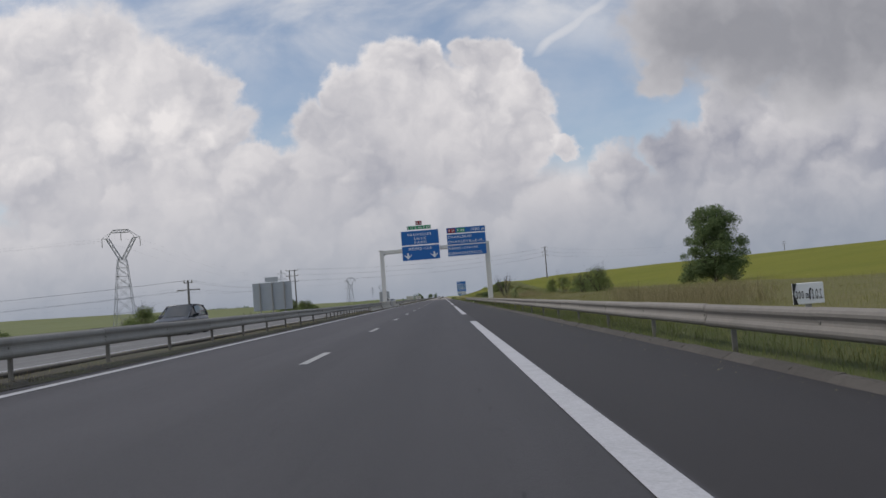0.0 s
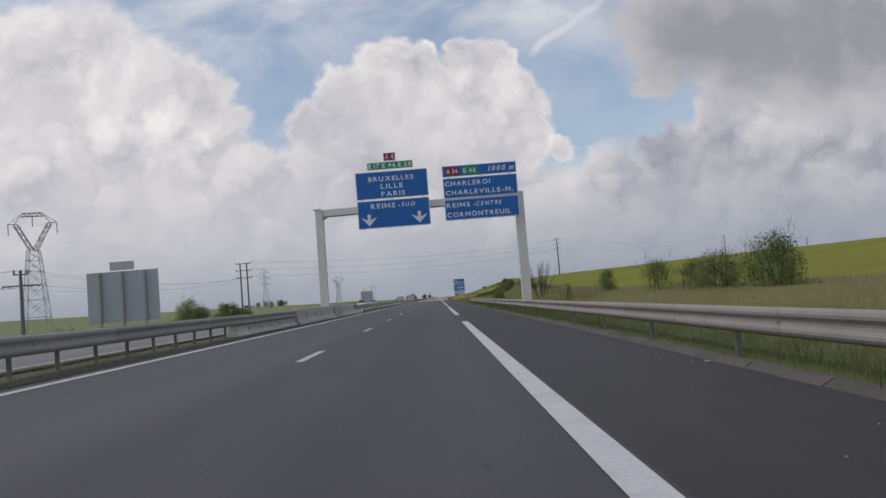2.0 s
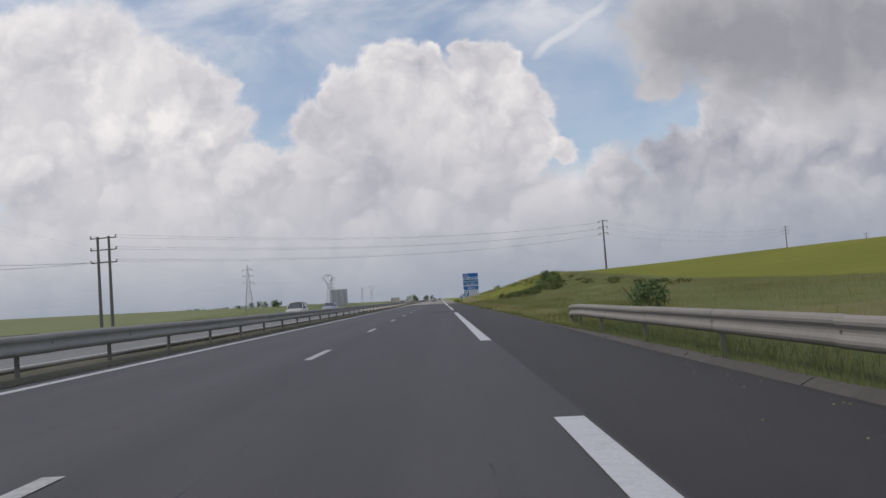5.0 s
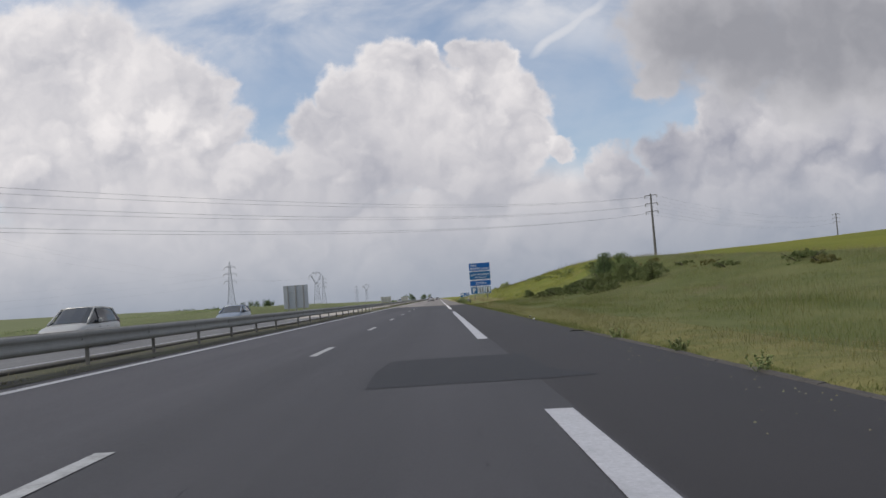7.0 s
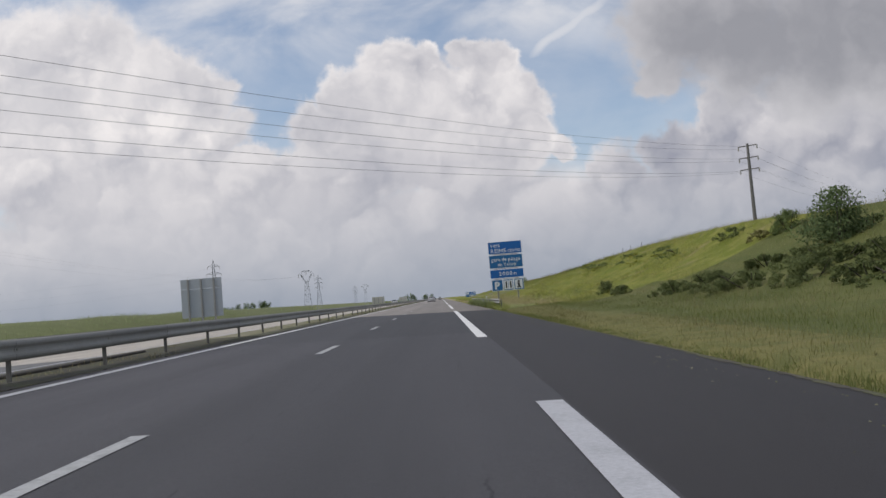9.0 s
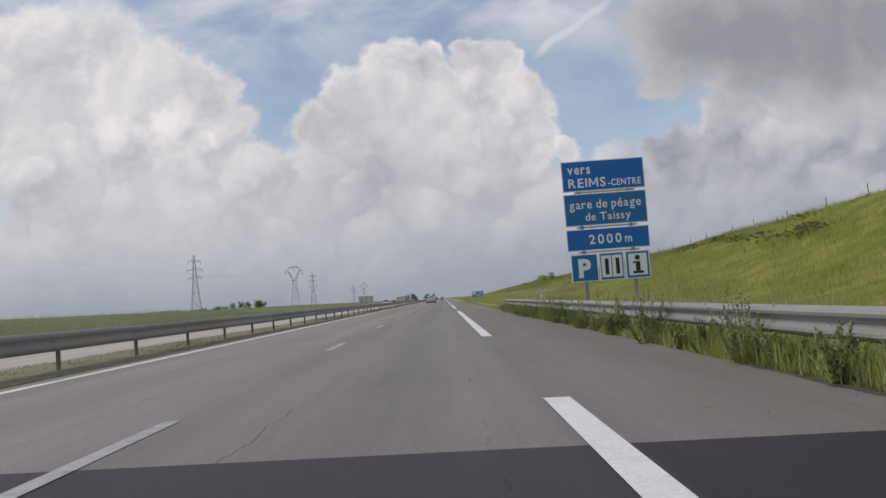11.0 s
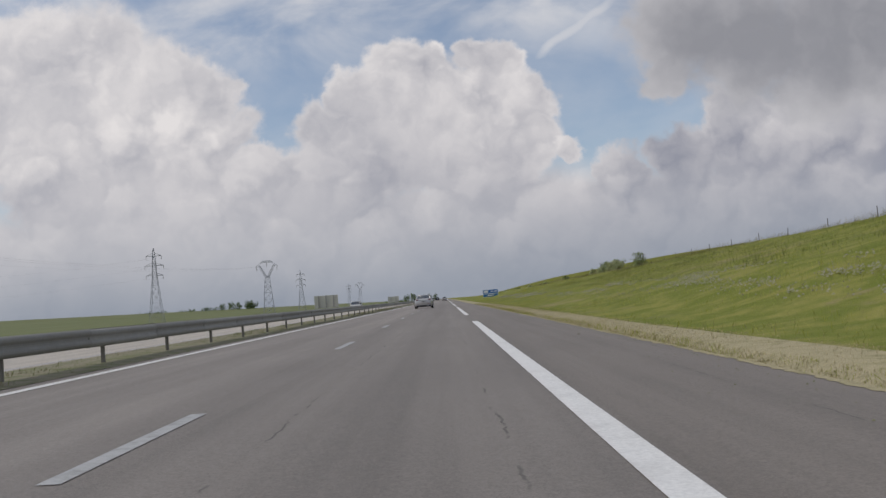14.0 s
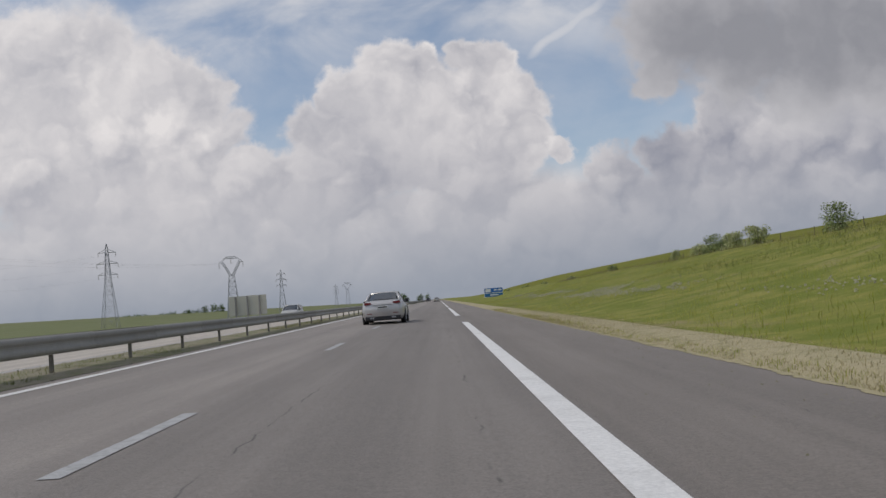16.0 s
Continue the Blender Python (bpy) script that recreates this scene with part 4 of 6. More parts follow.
lettering("REIMS", 1.14, 2.72, 6.95, 7.27, TY, M_WHITE, r_low)
lettering("-CENTRE", 2.95, 4.90, 6.97, 7.25, TY, M_WHITE, r_low, shear=0.25)
lettering("CORMONTREUIL", 1.14, 5.45, 6.30, 6.62, TY, M_WHITE, r_low)
hooks(1.0, 6.05, 6.09, SY, r_low, 6)

# ---- roadside signs ----
def lattice_post(parent, x, y, z0, z1, w=0.14):
    part("post", box_bm(x - w / 2, x + w / 2, y, y + w * 1.4, z0, z1, bevel=0.01), M_ZINC, parent)


SX, SYR = 5.38, 316.4
exit_sign = thing("exit_sign", 0, 0, 0.036, "tall blue roadside exit sign of stacked panels on two steel posts", "road sign")
exit_sign.scale = (1.0, 1.0, 0.97)
for px in (SX + 0.70, SX + 2.77):
    lattice_post(exit_sign, px, SYR + 0.06, -0.3, 6.35)
W = 3.48
ty = SYR - 0.008
p1 = panel("panel", SX, SX + W, 5.12, 6.45, SYR, M_BLUE, "deep blue panel", 0.04, exit_sign)
lettering("vers", SX + 0.26, SX + 1.22, 5.86, 6.17, ty, M_WHITE, p1, gap=0.13)
lettering("REIMS", SX + 0.26, SX + 1.83, 5.28, 5.69, ty, M_WHITE, p1, gap=0.13)
lettering("-CENTRE", SX + 1.93, SX + 3.31, 5.28, 5.58, ty, M_WHITE, p1, gap=0.13)
p2 = panel("panel", SX, SX + W, 3.61, 5.02, SYR, M_BLUE_OLD, "slightly faded blue panel", 0.04, exit_sign)
lettering("gare de péage", SX + 0.23, SX + 3.24, 4.23, 4.74, ty, M_WHITE, p2, stroke=0.009, gap=0.11)
lettering("de Taissy", SX + 0.86, SX + 2.77, 3.72, 4.17, ty, M_WHITE, p2, stroke=0.009, gap=0.11)
p3 = panel("panel", SX, SX + W, 2.54, 3.48, SYR, M_BLUE, "deep blue distance panel", 0.04, exit_sign)
lettering("2000", SX + 0.94, SX + 2.30, 2.80, 3.22, ty, M_WHITE, p3)
lettering("m", SX + 2.44, SX + 2.73, 2.80, 3.06, ty, M_WHITE, p3)
pk = panel("panel", SX + 0.09, SX + 1.24, 1.20, 2.41, SYR, M_BLUE_OLD, "blue parking symbol panel", 0.05, exit_sign)
lettering("P", SX + 0.40, SX + 0.93, 1.38, 2.20, ty, M_WHITE, pk, stroke=0.045)
wc = panel("panel", SX + 1.28, SX + 2.33, 1.20, 2.41, SYR, M_BLUE_OLD, "blue symbol panel with two white fields", 0.05, exit_sign)
for ox in (1.37, 1.82):
    part("symbol_field", box_bm(SX + ox, SX + ox + 0.41, ty - 0.002, ty + 0.003, 1.34, 2.28), M_WHITE, wc)
    part("symbol_bar", box_bm(SX + ox + 0.14, SX + ox + 0.30, ty - 0.006, ty - 0.003, 1.46, 2.15, bevel=0.0), M_BLACK, wc)
info = panel("panel", SX + 2.37, SX + 3.40, 1.20, 2.41, SYR, M_BLUE_OLD, "blue information symbol panel", 0.05, exit_sign)
part("symbol_field", box_bm(SX + 2.50, SX + 3.27, ty - 0.002, ty + 0.003, 1.34, 2.28), M_WHITE, info)
sign_i = bmesh.new()
for x0, x1, z0, z1 in ((2.66, 3.11, 1.42, 1.52), (2.79, 2.98, 1.525, 1.86), (2.68, 2.98, 1.865, 1.94)):
    box(sign_i, SX + x0, SX + x1, ty - 0.010, ty - 0.005, z0, z1)
bmesh.ops.create_cone(sign_i, cap_ends=True, segments=16, radius1=0.11, radius2=0.11, depth=0.005, matrix=Matrix.Translation((SX + 2.88, ty - 0.0075, 2.10)) @ pose(0, 0, 0, 90))
part("letter", sign_i, M_BLACK, info)
for z in (3.55, 5.07, 2.47):
    part("bracket", box_bm(SX + 0.47, SX + 3.01, SYR + 0.0, SYR + 0.07, z - 0.03, z + 0.03), M_ZINC, exit_sign)




def back_sign(label, x0, x1, z0, z1, y, ribs, mat, ground_z, splits=(), slats=0, tab=None):
    """A large sign seen from behind: plates, stiffening ribs and posts."""
    ob = thing("road_sign_back", (x0 + x1) / 2, y, ground_z, label, "road sign", "signs seen from behind")
    cx, gz = (x0 + x1) / 2, ground_z
    cuts = [z0, *splits, z1]
    for a, b in zip(cuts, cuts[1:]):
        part("plate", box_bm(x0 - cx, x1 - cx, 0.0, 0.05, a + 0.012 - gz, b - 0.012 - gz, bevel=0.008), mat, ob)
    for k in range(slats):
        z = z0 + (z1 - z0) * (k + 0.5) / slats - gz
        part("rib", box_bm(x0 - cx + 0.02, x1 - cx - 0.02, -0.02, 0.0, z - 0.018, z + 0.018), mat, ob)
    for k in range(ribs):
        x = x0 - cx + (x1 - x0) * (k + 0.6) / (ribs + 0.2)
        part("post", box_bm(x - 0.07, x + 0.07, -0.20, -0.022, -0.2, z1 - gz - 0.03, bevel=0.01), M_ZINC, ob)
    if tab:
        part("top_plate", box_bm(tab[0] - cx, tab[1] - cx, 0.0, 0.05, z1 + 0.06 - gz, tab[2] - gz, bevel=0.008), mat, ob)
    return ob


back_sign("large grey sign seen from behind with three posts", -25.75, -20.45, 1.0, 4.78, 112.1, 3, M_BACK, -0.5, (), 14, (-24.0, -22.2, 5.48))
back_sign("grey sign seen from behind on three posts above the grass", -23.5, -19.75, 1.0, 4.55, 306.3, 3, M_BACK, 0.2, (3.62,))
back_sign("pale sign seen from behind beside the opposite carriageway", -22.1, -18.1, 0.85, 2.95, 499.3, 3, M_BACK_PALE, -0.4)
back_sign("pale sign seen from behind far down the road", -23.0, -18.6, 0.9, 3.2, 690.0, 2, M_BACK_PALE, -0.4)

far_sign = thing("direction_sign", 14.2, 624.0, 0.0, "distant blue direction sign on two posts", "road sign")
fp = panel("panel", -2.4, 2.4, 0.35, 1.35, 0.0, M_BLUE_OLD, "", 0.06, far_sign)
fp2 = panel("panel", -2.4, 2.4, 1.42, 2.65, 0.0, M_BLUE, "", 0.06, far_sign)
for bx0, bx1 in ((0.1, 0.9), (1.1, 2.1)):
    part("unread_word", box_bm(bx0, bx1, -0.012, -0.005, 1.92, 2.22), M_WHITE, fp2)
part("unread_symbol", box_bm(-2.1, -0.7, -0.012, -0.005, 1.65, 2.42), M_WHITE, fp2)
part("unread_word", box_bm(-0.9, 1.2, -0.012, -0.005, 0.72, 1.0), M_WHITE, fp)
for px in (-1.5, 1.5):
    lattice_post(far_sign, px, 0.06, -0.5, 2.6)

sos = thing("sos_sign", 6.48, 13.9, -0.05, "small white emergency telephone sign with black lettering on a post", "road sign")
board = part("board", box_bm(-0.28, 0.28, 0.0, 0.03, 0.42, 0.80, bevel=0.01), M_WHITE, sos)
part("arrow_corner", outline_bm([(-0.28, 0.80), (-0.20, 0.80), (-0.26, 0.61), (-0.20, 0.42), (-0.28, 0.42)], -0.006, 0.0), M_BLACK, board)
lettering("300 m", -0.23, 0.0, 0.52, 0.66, -0.006, M_BLACK, board)
lettering("S.O.S.", 0.06, 0.25, 0.50, 0.68, -0.006, M_BLACK, board)
part("handset", outline_bm([(0.01, 0.50), (0.03, 0.50), (0.035, 0.66), (0.06, 0.68), (0.05, 0.71), (0.012, 0.68)], -0.006, 0.0), M_BLACK, board)
part("post", box_bm(-0.05, 0.05, 0.03, 0.08, -0.3, 0.76), M_ZINC, sos)
marker = thing("marker_post", 5.4, 327.2, -0.08, "small white marker plate on a post behind the guard rail", "marker")
part("plate", box_bm(-0.08, 0.08, 0, 0.02, 0.62, 0.86, bevel=0.006), M_WHITE, marker)
part("post", box_bm(-0.03, 0.03, 0.02, 0.06, -0.2, 0.82), M_ZINC, marker)


# ---- pylons, poles and cables ----
def legs_and_braces(bm, levels, r):
    """A square lattice mast: levels of (height, half width)."""
    corners = ((1, 1), (1, -1), (-1, -1), (-1, 1))
    for (z0, w0), (z1, w1) in zip(levels, levels[1:]):
        low = [Vector((cx * w0, cy * w0, z0)) for cx, cy in corners]
        top = [Vector((cx * w1, cy * w1, z1)) for cx, cy in corners]
        for i in range(4):
            j = (i + 1) % 4
            bar(bm, low[i], top[i], r)
            bar(bm, low[i], top[j], r * 0.6)
            bar(bm, low[j], top[i], r * 0.6)
            bar(bm, top[i], top[j], r * 0.6)


def cat_pylon(x, y, z, h, turn=0.0):
    """A lattice pylon with a waist, a forked head and a flat top."""
    ob = thing("power_pylon", x, y, z, "tall lattice steel power pylon with a forked head in a field", "pylon", "forked pylons", turn=turn)
    s = h / 28.0
    bm = bmesh.new()
    levels = [(0, 2.9), (4.0, 2.55), (8.0, 2.2), (11.5, 1.9), (14.5, 1.65), (17.0, 1.42), (19.3, 1.2)]
    legs_and_braces(bm, [(a * s, b * s) for a, b in levels], 0.08)
    part("mast", bm, M_LATTICE, ob)
    for side in (-1, 1):
        bm = bmesh.new()
        prev = None
        for k in range(5):
            u = k / 4
            ring = [Vector((side * (0.35 + 3.3 * u + d), e, 19.3 + 6.2 * u)) * s for d in (-0.45, 0.45) for e in (-0.8 + 0.3 * u, 0.8 - 0.3 * u)]
            if prev:
                for i in range(4):
                    bar(bm, prev[i], ring[i], 0.085)
                    bar(bm, prev[i], ring[(i + 1) % 4], 0.05)
            prev = ring
        part("fork", bm, M_LATTICE, ob)
        bm = bmesh.new()
        tip = Vector((side * 5.2, 0, 25.6)) * s
        bar(bm, Vector((side * 3.2, 0.4, 25.5)) * s, tip, 0.08)
        bar(bm, Vector((side * 3.2, -0.4, 25.5)) * s, tip, 0.08)
        bar(bm, Vector((side * 2.4, 0, 27.7)) * s, tip, 0.07)
        bar(bm, Vector((side * 3.9, 0, 25.5)) * s, Vector((side * 2.2, 0, 27.8)) * s, 0.08)
        part("arm", bm, M_LATTICE, ob)
        bm = bmesh.new()
        bar(bm, tip, tip - Vector((0, 0, 2.6 * s)), 0.12, 5)
        part("insulator", bm, M_GLASS_INS, ob)
    bm = bmesh.new()
    for e in (-0.4, 0.4):
        bar(bm, Vector((-2.4, e, 27.2)) * s, Vector((2.4, e, 27.2)) * s, 0.08)
        bar(bm, Vector((-2.2, e, 28.0)) * s, Vector((2.2, e, 28.0)) * s, 0.08)
        for k in range(8):
            x0 = -2.2 + 4.4 * k / 8
            bar(bm, Vector((x0, e, 27.2 + 0.8 * (k % 2))) * s, Vector((x0 + 0.55, e, 28.0 - 0.8 * (k % 2))) * s, 0.05)
    part("top_beam", bm, M_LATTICE, ob)
    bm = bmesh.new()
    bar(bm, Vector((0, 0, 27.2)) * s, Vector((0, 0, 24.8)) * s, 0.12, 5)
    part("insulator", bm, M_GLASS_INS, ob)
    return ob


def arm_pylon(x, y, z, h, turn=0.0):
    """A slim lattice pylon with three pairs of arms."""
    ob = thing("power_pylon", x, y, z, "slim lattice steel power pylon with three pairs of arms", "pylon", "three-armed pylons", turn=turn)
    s = h / 38.0
    bm = bmesh.new()
    levels = [(0, 3.4), (5, 2.9), (10, 2.4), (15, 1.9), (19, 1.5), (23, 1.15), (27, 0.95), (31, 0.75), (35, 0.55), (38, 0.12)]
    legs_and_braces(bm, [(a * s, b * s) for a, b in levels], 0.10)
    part("mast", bm, M_LATTICE, ob)
    for az, al in ((24.0, 4.2), (29.0, 4.6), (34.0, 3.8)):
        for side in (-1, 1):
            bm = bmesh.new()
            tip = Vector((side * al, 0, az)) * s
            bar(bm, Vector((side * 0.7, 0.7, az)) * s, tip, 0.12)
            bar(bm, Vector((side * 0.7, -0.7, az)) * s, tip, 0.12)
            bar(bm, Vector((side * 0.6, 0, az + 1.5)) * s, tip, 0.10)
            part("arm", bm, M_LATTICE, ob)
            bm = bmesh.new()
            bar(bm, tip, tip - Vector((0, 0, 1.8 * s)), 0.13, 5)
            part("insulator", bm, M_GLASS_INS, ob)
    return ob


def land(x, y):
    return rough_land(x, y)


cat_pylon(-96.5, 252.0, -0.5, 29.5, 12)
cat_pylon(-82.0, 746.0, -0.5, 25.0, 10)
arm_pylon(-155.0, 806.0, -0.5, 40.0, 8)
arm_pylon(-119.0, 1050.0, 0.0, 33.0, 5)
cat_pylon(-96.0, 1300.0, 0.0, 26.0, 5)
arm_pylon(-112.0, 1330.0, 0.0, 26.0, 5)


def pole_arms(ob, heights, half, turn_axis="x"):
    for z in heights:
        bm = bmesh.new()
        bar(bm, (-half, 0, z), (half, 0, z), 0.07)
        part("cross_arm", bm, M_POLE, ob)
        for side in (-1, 1):
            bm = bmesh.new()
            bar(bm, (side * half, 0, z), (side * half, 0, z - 0.55), 0.09, 6)
            part("insulator", bm, M_GLASS_INS, ob)


def power_pole(x, y, z, h, label, turn):
    ob = thing("power_pole", x, y, z, label, "power pole", "line of power poles", turn=turn)
    bm = bmesh.new()
    bar(bm, (0, 0, -0.5), (0, 0, h), 0.30, 8, 0.17)
    part("pole", bm, M_POLE, ob)
    pole_arms(ob, (h - 0.3, h - 1.9, h - 3.5), 1.25)
    return ob


LINE_TURN = -38.0
zr = land(43, 342)
power_pole(43.2, 342.0, zr - 0.2, 18.6 - zr, "tall dark power pole with three cross arms on the bank", LINE_TURN)
power_pole(160.0, 508.0, land(160, 508) - 0.2, 13.5, "tall power pole with three cross arms beyond the field", LINE_TURN)
power_pole(265.0, 640.0, land(265, 640) - 0.2, 13.0, "distant power pole at the top of the field", LINE_TURN)

twin = thing("twin_pole", -41.8, 232.5, -0.5, "pair of dark power poles joined by three cross arms", "power pole", "line of power poles", turn=LINE_TURN + 30)
for ox in (-0.75, 0.75):
    bm = bmesh.new()
    bar(bm, (ox, 0, -0.3), (ox, 0, 12.3), 0.24, 8, 0.15)
    part("pole", bm, M_POLE, twin)
for z in (12.1, 10.6, 9.0):
    bm = bmesh.new()
    bar(bm, (-1.75, 0, z), (1.75, 0, z), 0.075)
    part("cross_arm", bm, M_POLE, twin)
    for side in (-1.7, 1.7):
        bm = bmesh.new()
        bar(bm, (side, 0, z), (side, 0, z + 0.35), 0.09, 6)
        part("insulator", bm, M_GLASS_INS, twin)

tee = thing("utility_pole", -40.5, 132.1, -0.45, "concrete utility pole with one cross arm and white switchgear on top", "utility pole", turn=8)
bm = bmesh.new()
bar(bm, (0, 0, -0.3), (0, 0, 7.2), 0.22, 8, 0.15)
part("pole", bm, M_POLE, tee)
bm = bmesh.new()
bar(bm, (-1.75, 0, 5.75), (1.75, 0, 5.75), 0.075)
part("cross_arm", bm, M_POLE, tee)
bm = bmesh.new()
bar(bm, (-0.65, 0, 6.85), (0.65, 0, 6.85), 0.06)
part("cross_arm", bm, M_POLE, tee)
for ox in (-0.6, 0.0, 0.6):
    bm = bmesh.new()
    bar(bm, (ox, 0, 6.85), (ox, 0, 7.3), 0.12, 6)
    part("insulator", bm, M_GLASS_INS, tee)
for ox in (-1.7, -1.0, 1.0, 1.7):
    bm = bmesh.new()
    bar(bm, (ox, 0, 5.75), (ox, 0, 5.55), 0.08, 6)
    part("insulator", bm, M_GLASS_INS, tee)


def cable(a, b, sag, label, r=0.010, parts=24):
    curve = bpy.data.curves.new("cable", "CURVE")
    curve.dimensions, curve.bevel_depth, curve.bevel_resolution = "3D", r, 0
    line = curve.splines.new("POLY")
    line.points.add(parts)
    a, b = Vector(a), Vector(b)
    for k in range(parts + 1):
        u = k / parts
        p = a.lerp(b, u)
        line.points[k].co = (p.x, p.y, p.z - 4 * sag * u * (1 - u), 1)
    curve.materials.append(M_WIRE)
    return tagged(new("cable", curve), label, "cable", "overhead cables")


off = Vector((math.cos(radians(LINE_TURN)), math.sin(radians(LINE_TURN)), 0))
for i, h in enumerate((17.8, 16.2, 14.6)):
    for side in (-1, 1):
        tw = Vector((-41.8, 232.5, (11.9, 10.4, 8.8)[i])) + Vector((math.cos(radians(LINE_TURN + 30)), math.sin(radians(LINE_TURN + 30)), 0)) * (1.7 * side)
        pr = Vector((43.2, 342, h)) + off * (1.25 * side)
        p2 = Vector((160, 508, land(160, 508) + 12.7 - 1.6 * i)) + off * (1.25 * side)
        cable(tw, pr, 1.9, "thin power cable hanging across the motorway")
        cable(pr, p2, 2.5, "thin power cable running up over the field", 0.008)
for side in (-1, 0, 1):
    cable((-96.5 + 5.4 * side, 252, 26.0 if side else 26.8), (-330 + 5 * side, 150, 27.0), 5.0, "thin high-voltage cable between pylons", 0.007)
    cable((-96.5 + 5.4 * side, 252, 26.0 if side else 26.8), (-82.0 + 5.0 * side, 746, 22.0), 9.0, "thin high-voltage cable between pylons", 0.007)
for k, z in enumerate((23.4, 28.7, 33.9)):
    for side in (-1, 1):
        cable((-155 + 4.4 * side, 806, z), (-560 + 4 * side, 700, z + 1), 9.0, "thin high-voltage cable between pylons", 0.007)
for ox in (-1.7, 1.7, -0.6, 0.6):
    z = 5.2 if abs(ox) > 1 else 6.8
    cable((-40.5 + ox, 132.1, z), (-140 + ox, 96.0, z - 0.5), 1.6, "thin cable hanging from the utility pole", 0.010)
    cable((-40.5 + ox, 132.1, z), (-41.8 + ox, 232.5, 8.6), 1.4, "thin cable hanging from the utility pole", 0.010)


# ---- trees and bushes ----
def leaf_cloud(count, spots, size, seed, flat=0.6):
    """Small bent leaves scattered round clump centres."""
    rng = np.random.default_rng(seed)
    spots = np.array(spots, float)
    pick = spots[rng.choice(len(spots), count, p=spots[:, 3] ** 2 / (spots[:, 3] ** 2).sum())]
    way = rng.normal(size=(count, 3))
    way /= np.linalg.norm(way, axis=1)[:, None]
    c = pick[:, :3] + way * (pick[:, 3] * rng.random(count) ** 0.45)[:, None] * (1, 1, flat + 0.2)
    u = rng.normal(size=(count, 3))
    u /= np.linalg.norm(u, axis=1)[:, None]
    v = np.cross(u, rng.normal(size=(count, 3)))
    v /= np.linalg.norm(v, axis=1)[:, None]
    s = size * rng.uniform(0.6, 1.4, count)[:, None]
    verts = np.stack([c - u * s, c + v * s * 0.55, c + u * s, c - v * s * 0.55], 1).reshape(-1, 3)
    middle = np.array([spots[:, 0].mean(), spots[:, 1].mean(), spots[:, 2].min()])
    out = c - middle
    out /= np.linalg.norm(out, axis=1)[:, None] + 1e-6
    soft = out * 0.6 + way * 0.5 + rng.normal(size=(count, 3)) * 0.25 + (0, 0, 0.6)
    return verts, np.repeat(soft, 4, 0)


def leaf_mesh(cloud, mat):
    verts, soft = cloud
    quads = np.arange(len(verts)).reshape(-1, 4)
    corner = verts.reshape(-1, 4, 3)
    face = np.cross(corner[:, 1] - corner[:, 0], corner[:, 3] - corner[:, 0])
    away = face @ np.array([0.0, -1.0, 0.25]) < 0
    quads[away] = quads[away][:, ::-1]
    return fast_mesh(verts, quads, np.zeros((0, 3), int), mat, soft)


def branches(bm, base, height, spread, count, depth, rng, r, up=0.8, thin=0.55):
    tips = []

    def grow(p, way, length, rad, level):
        q = p + way * length
        bar(bm, p, q, rad, 5 if level == 0 else 3, rad * 0.6)
        tips.append(q)
        if level < depth:
            for _ in range(count):
                turn = Vector((rng.normal(), rng.normal(), rng.normal() * 0.6 + up * 0.4)) * spread
                w = (way + turn).normalized()
                grow(p + way * length * rng.uniform(0.55, 1.0), w, length * rng.uniform(0.55, 0.8), rad * thin, level + 1)

    grow(Vector(base), Vector((0, 0, 1)), height, r, 0)
    return tips


def tree(name, x, y, h, wide, label, leaf_mat, leaves, leaf_size, seed, trunk=0.2, lumps=26, low=0.12, category="tree", group=""):
    rng = np.random.default_rng(seed)
    ob = thing(name, x, y, land(x, y) - 0.05, label, category, group, turn=float(rng.uniform(0, 360)))
    bm = bmesh.new()
    branches(bm, (0, 0, -0.2), h * 0.34, 0.6, 4, 2, rng, trunk)
    part("trunk", bm, M_BARK, ob)
    spots = []
    for k in range(lumps):
        t = rng.uniform(low, 0.95)
        reach = wide / 2 * math.sqrt(max(0.04, 1 - ((t - 0.34) / 0.66) ** 2))
        ang = rng.uniform(0, 2 * math.pi)
        d = reach * rng.uniform(0.2, 0.86)
        spots.append((d * math.cos(ang), d * math.sin(ang), t * h, wide * rng.uniform(0.07, 0.13)))
    cloud = leaf_cloud(leaves, spots, leaf_size, seed)
    place("crown", leaf_mesh(cloud, leaf_mat), ob)
    return ob


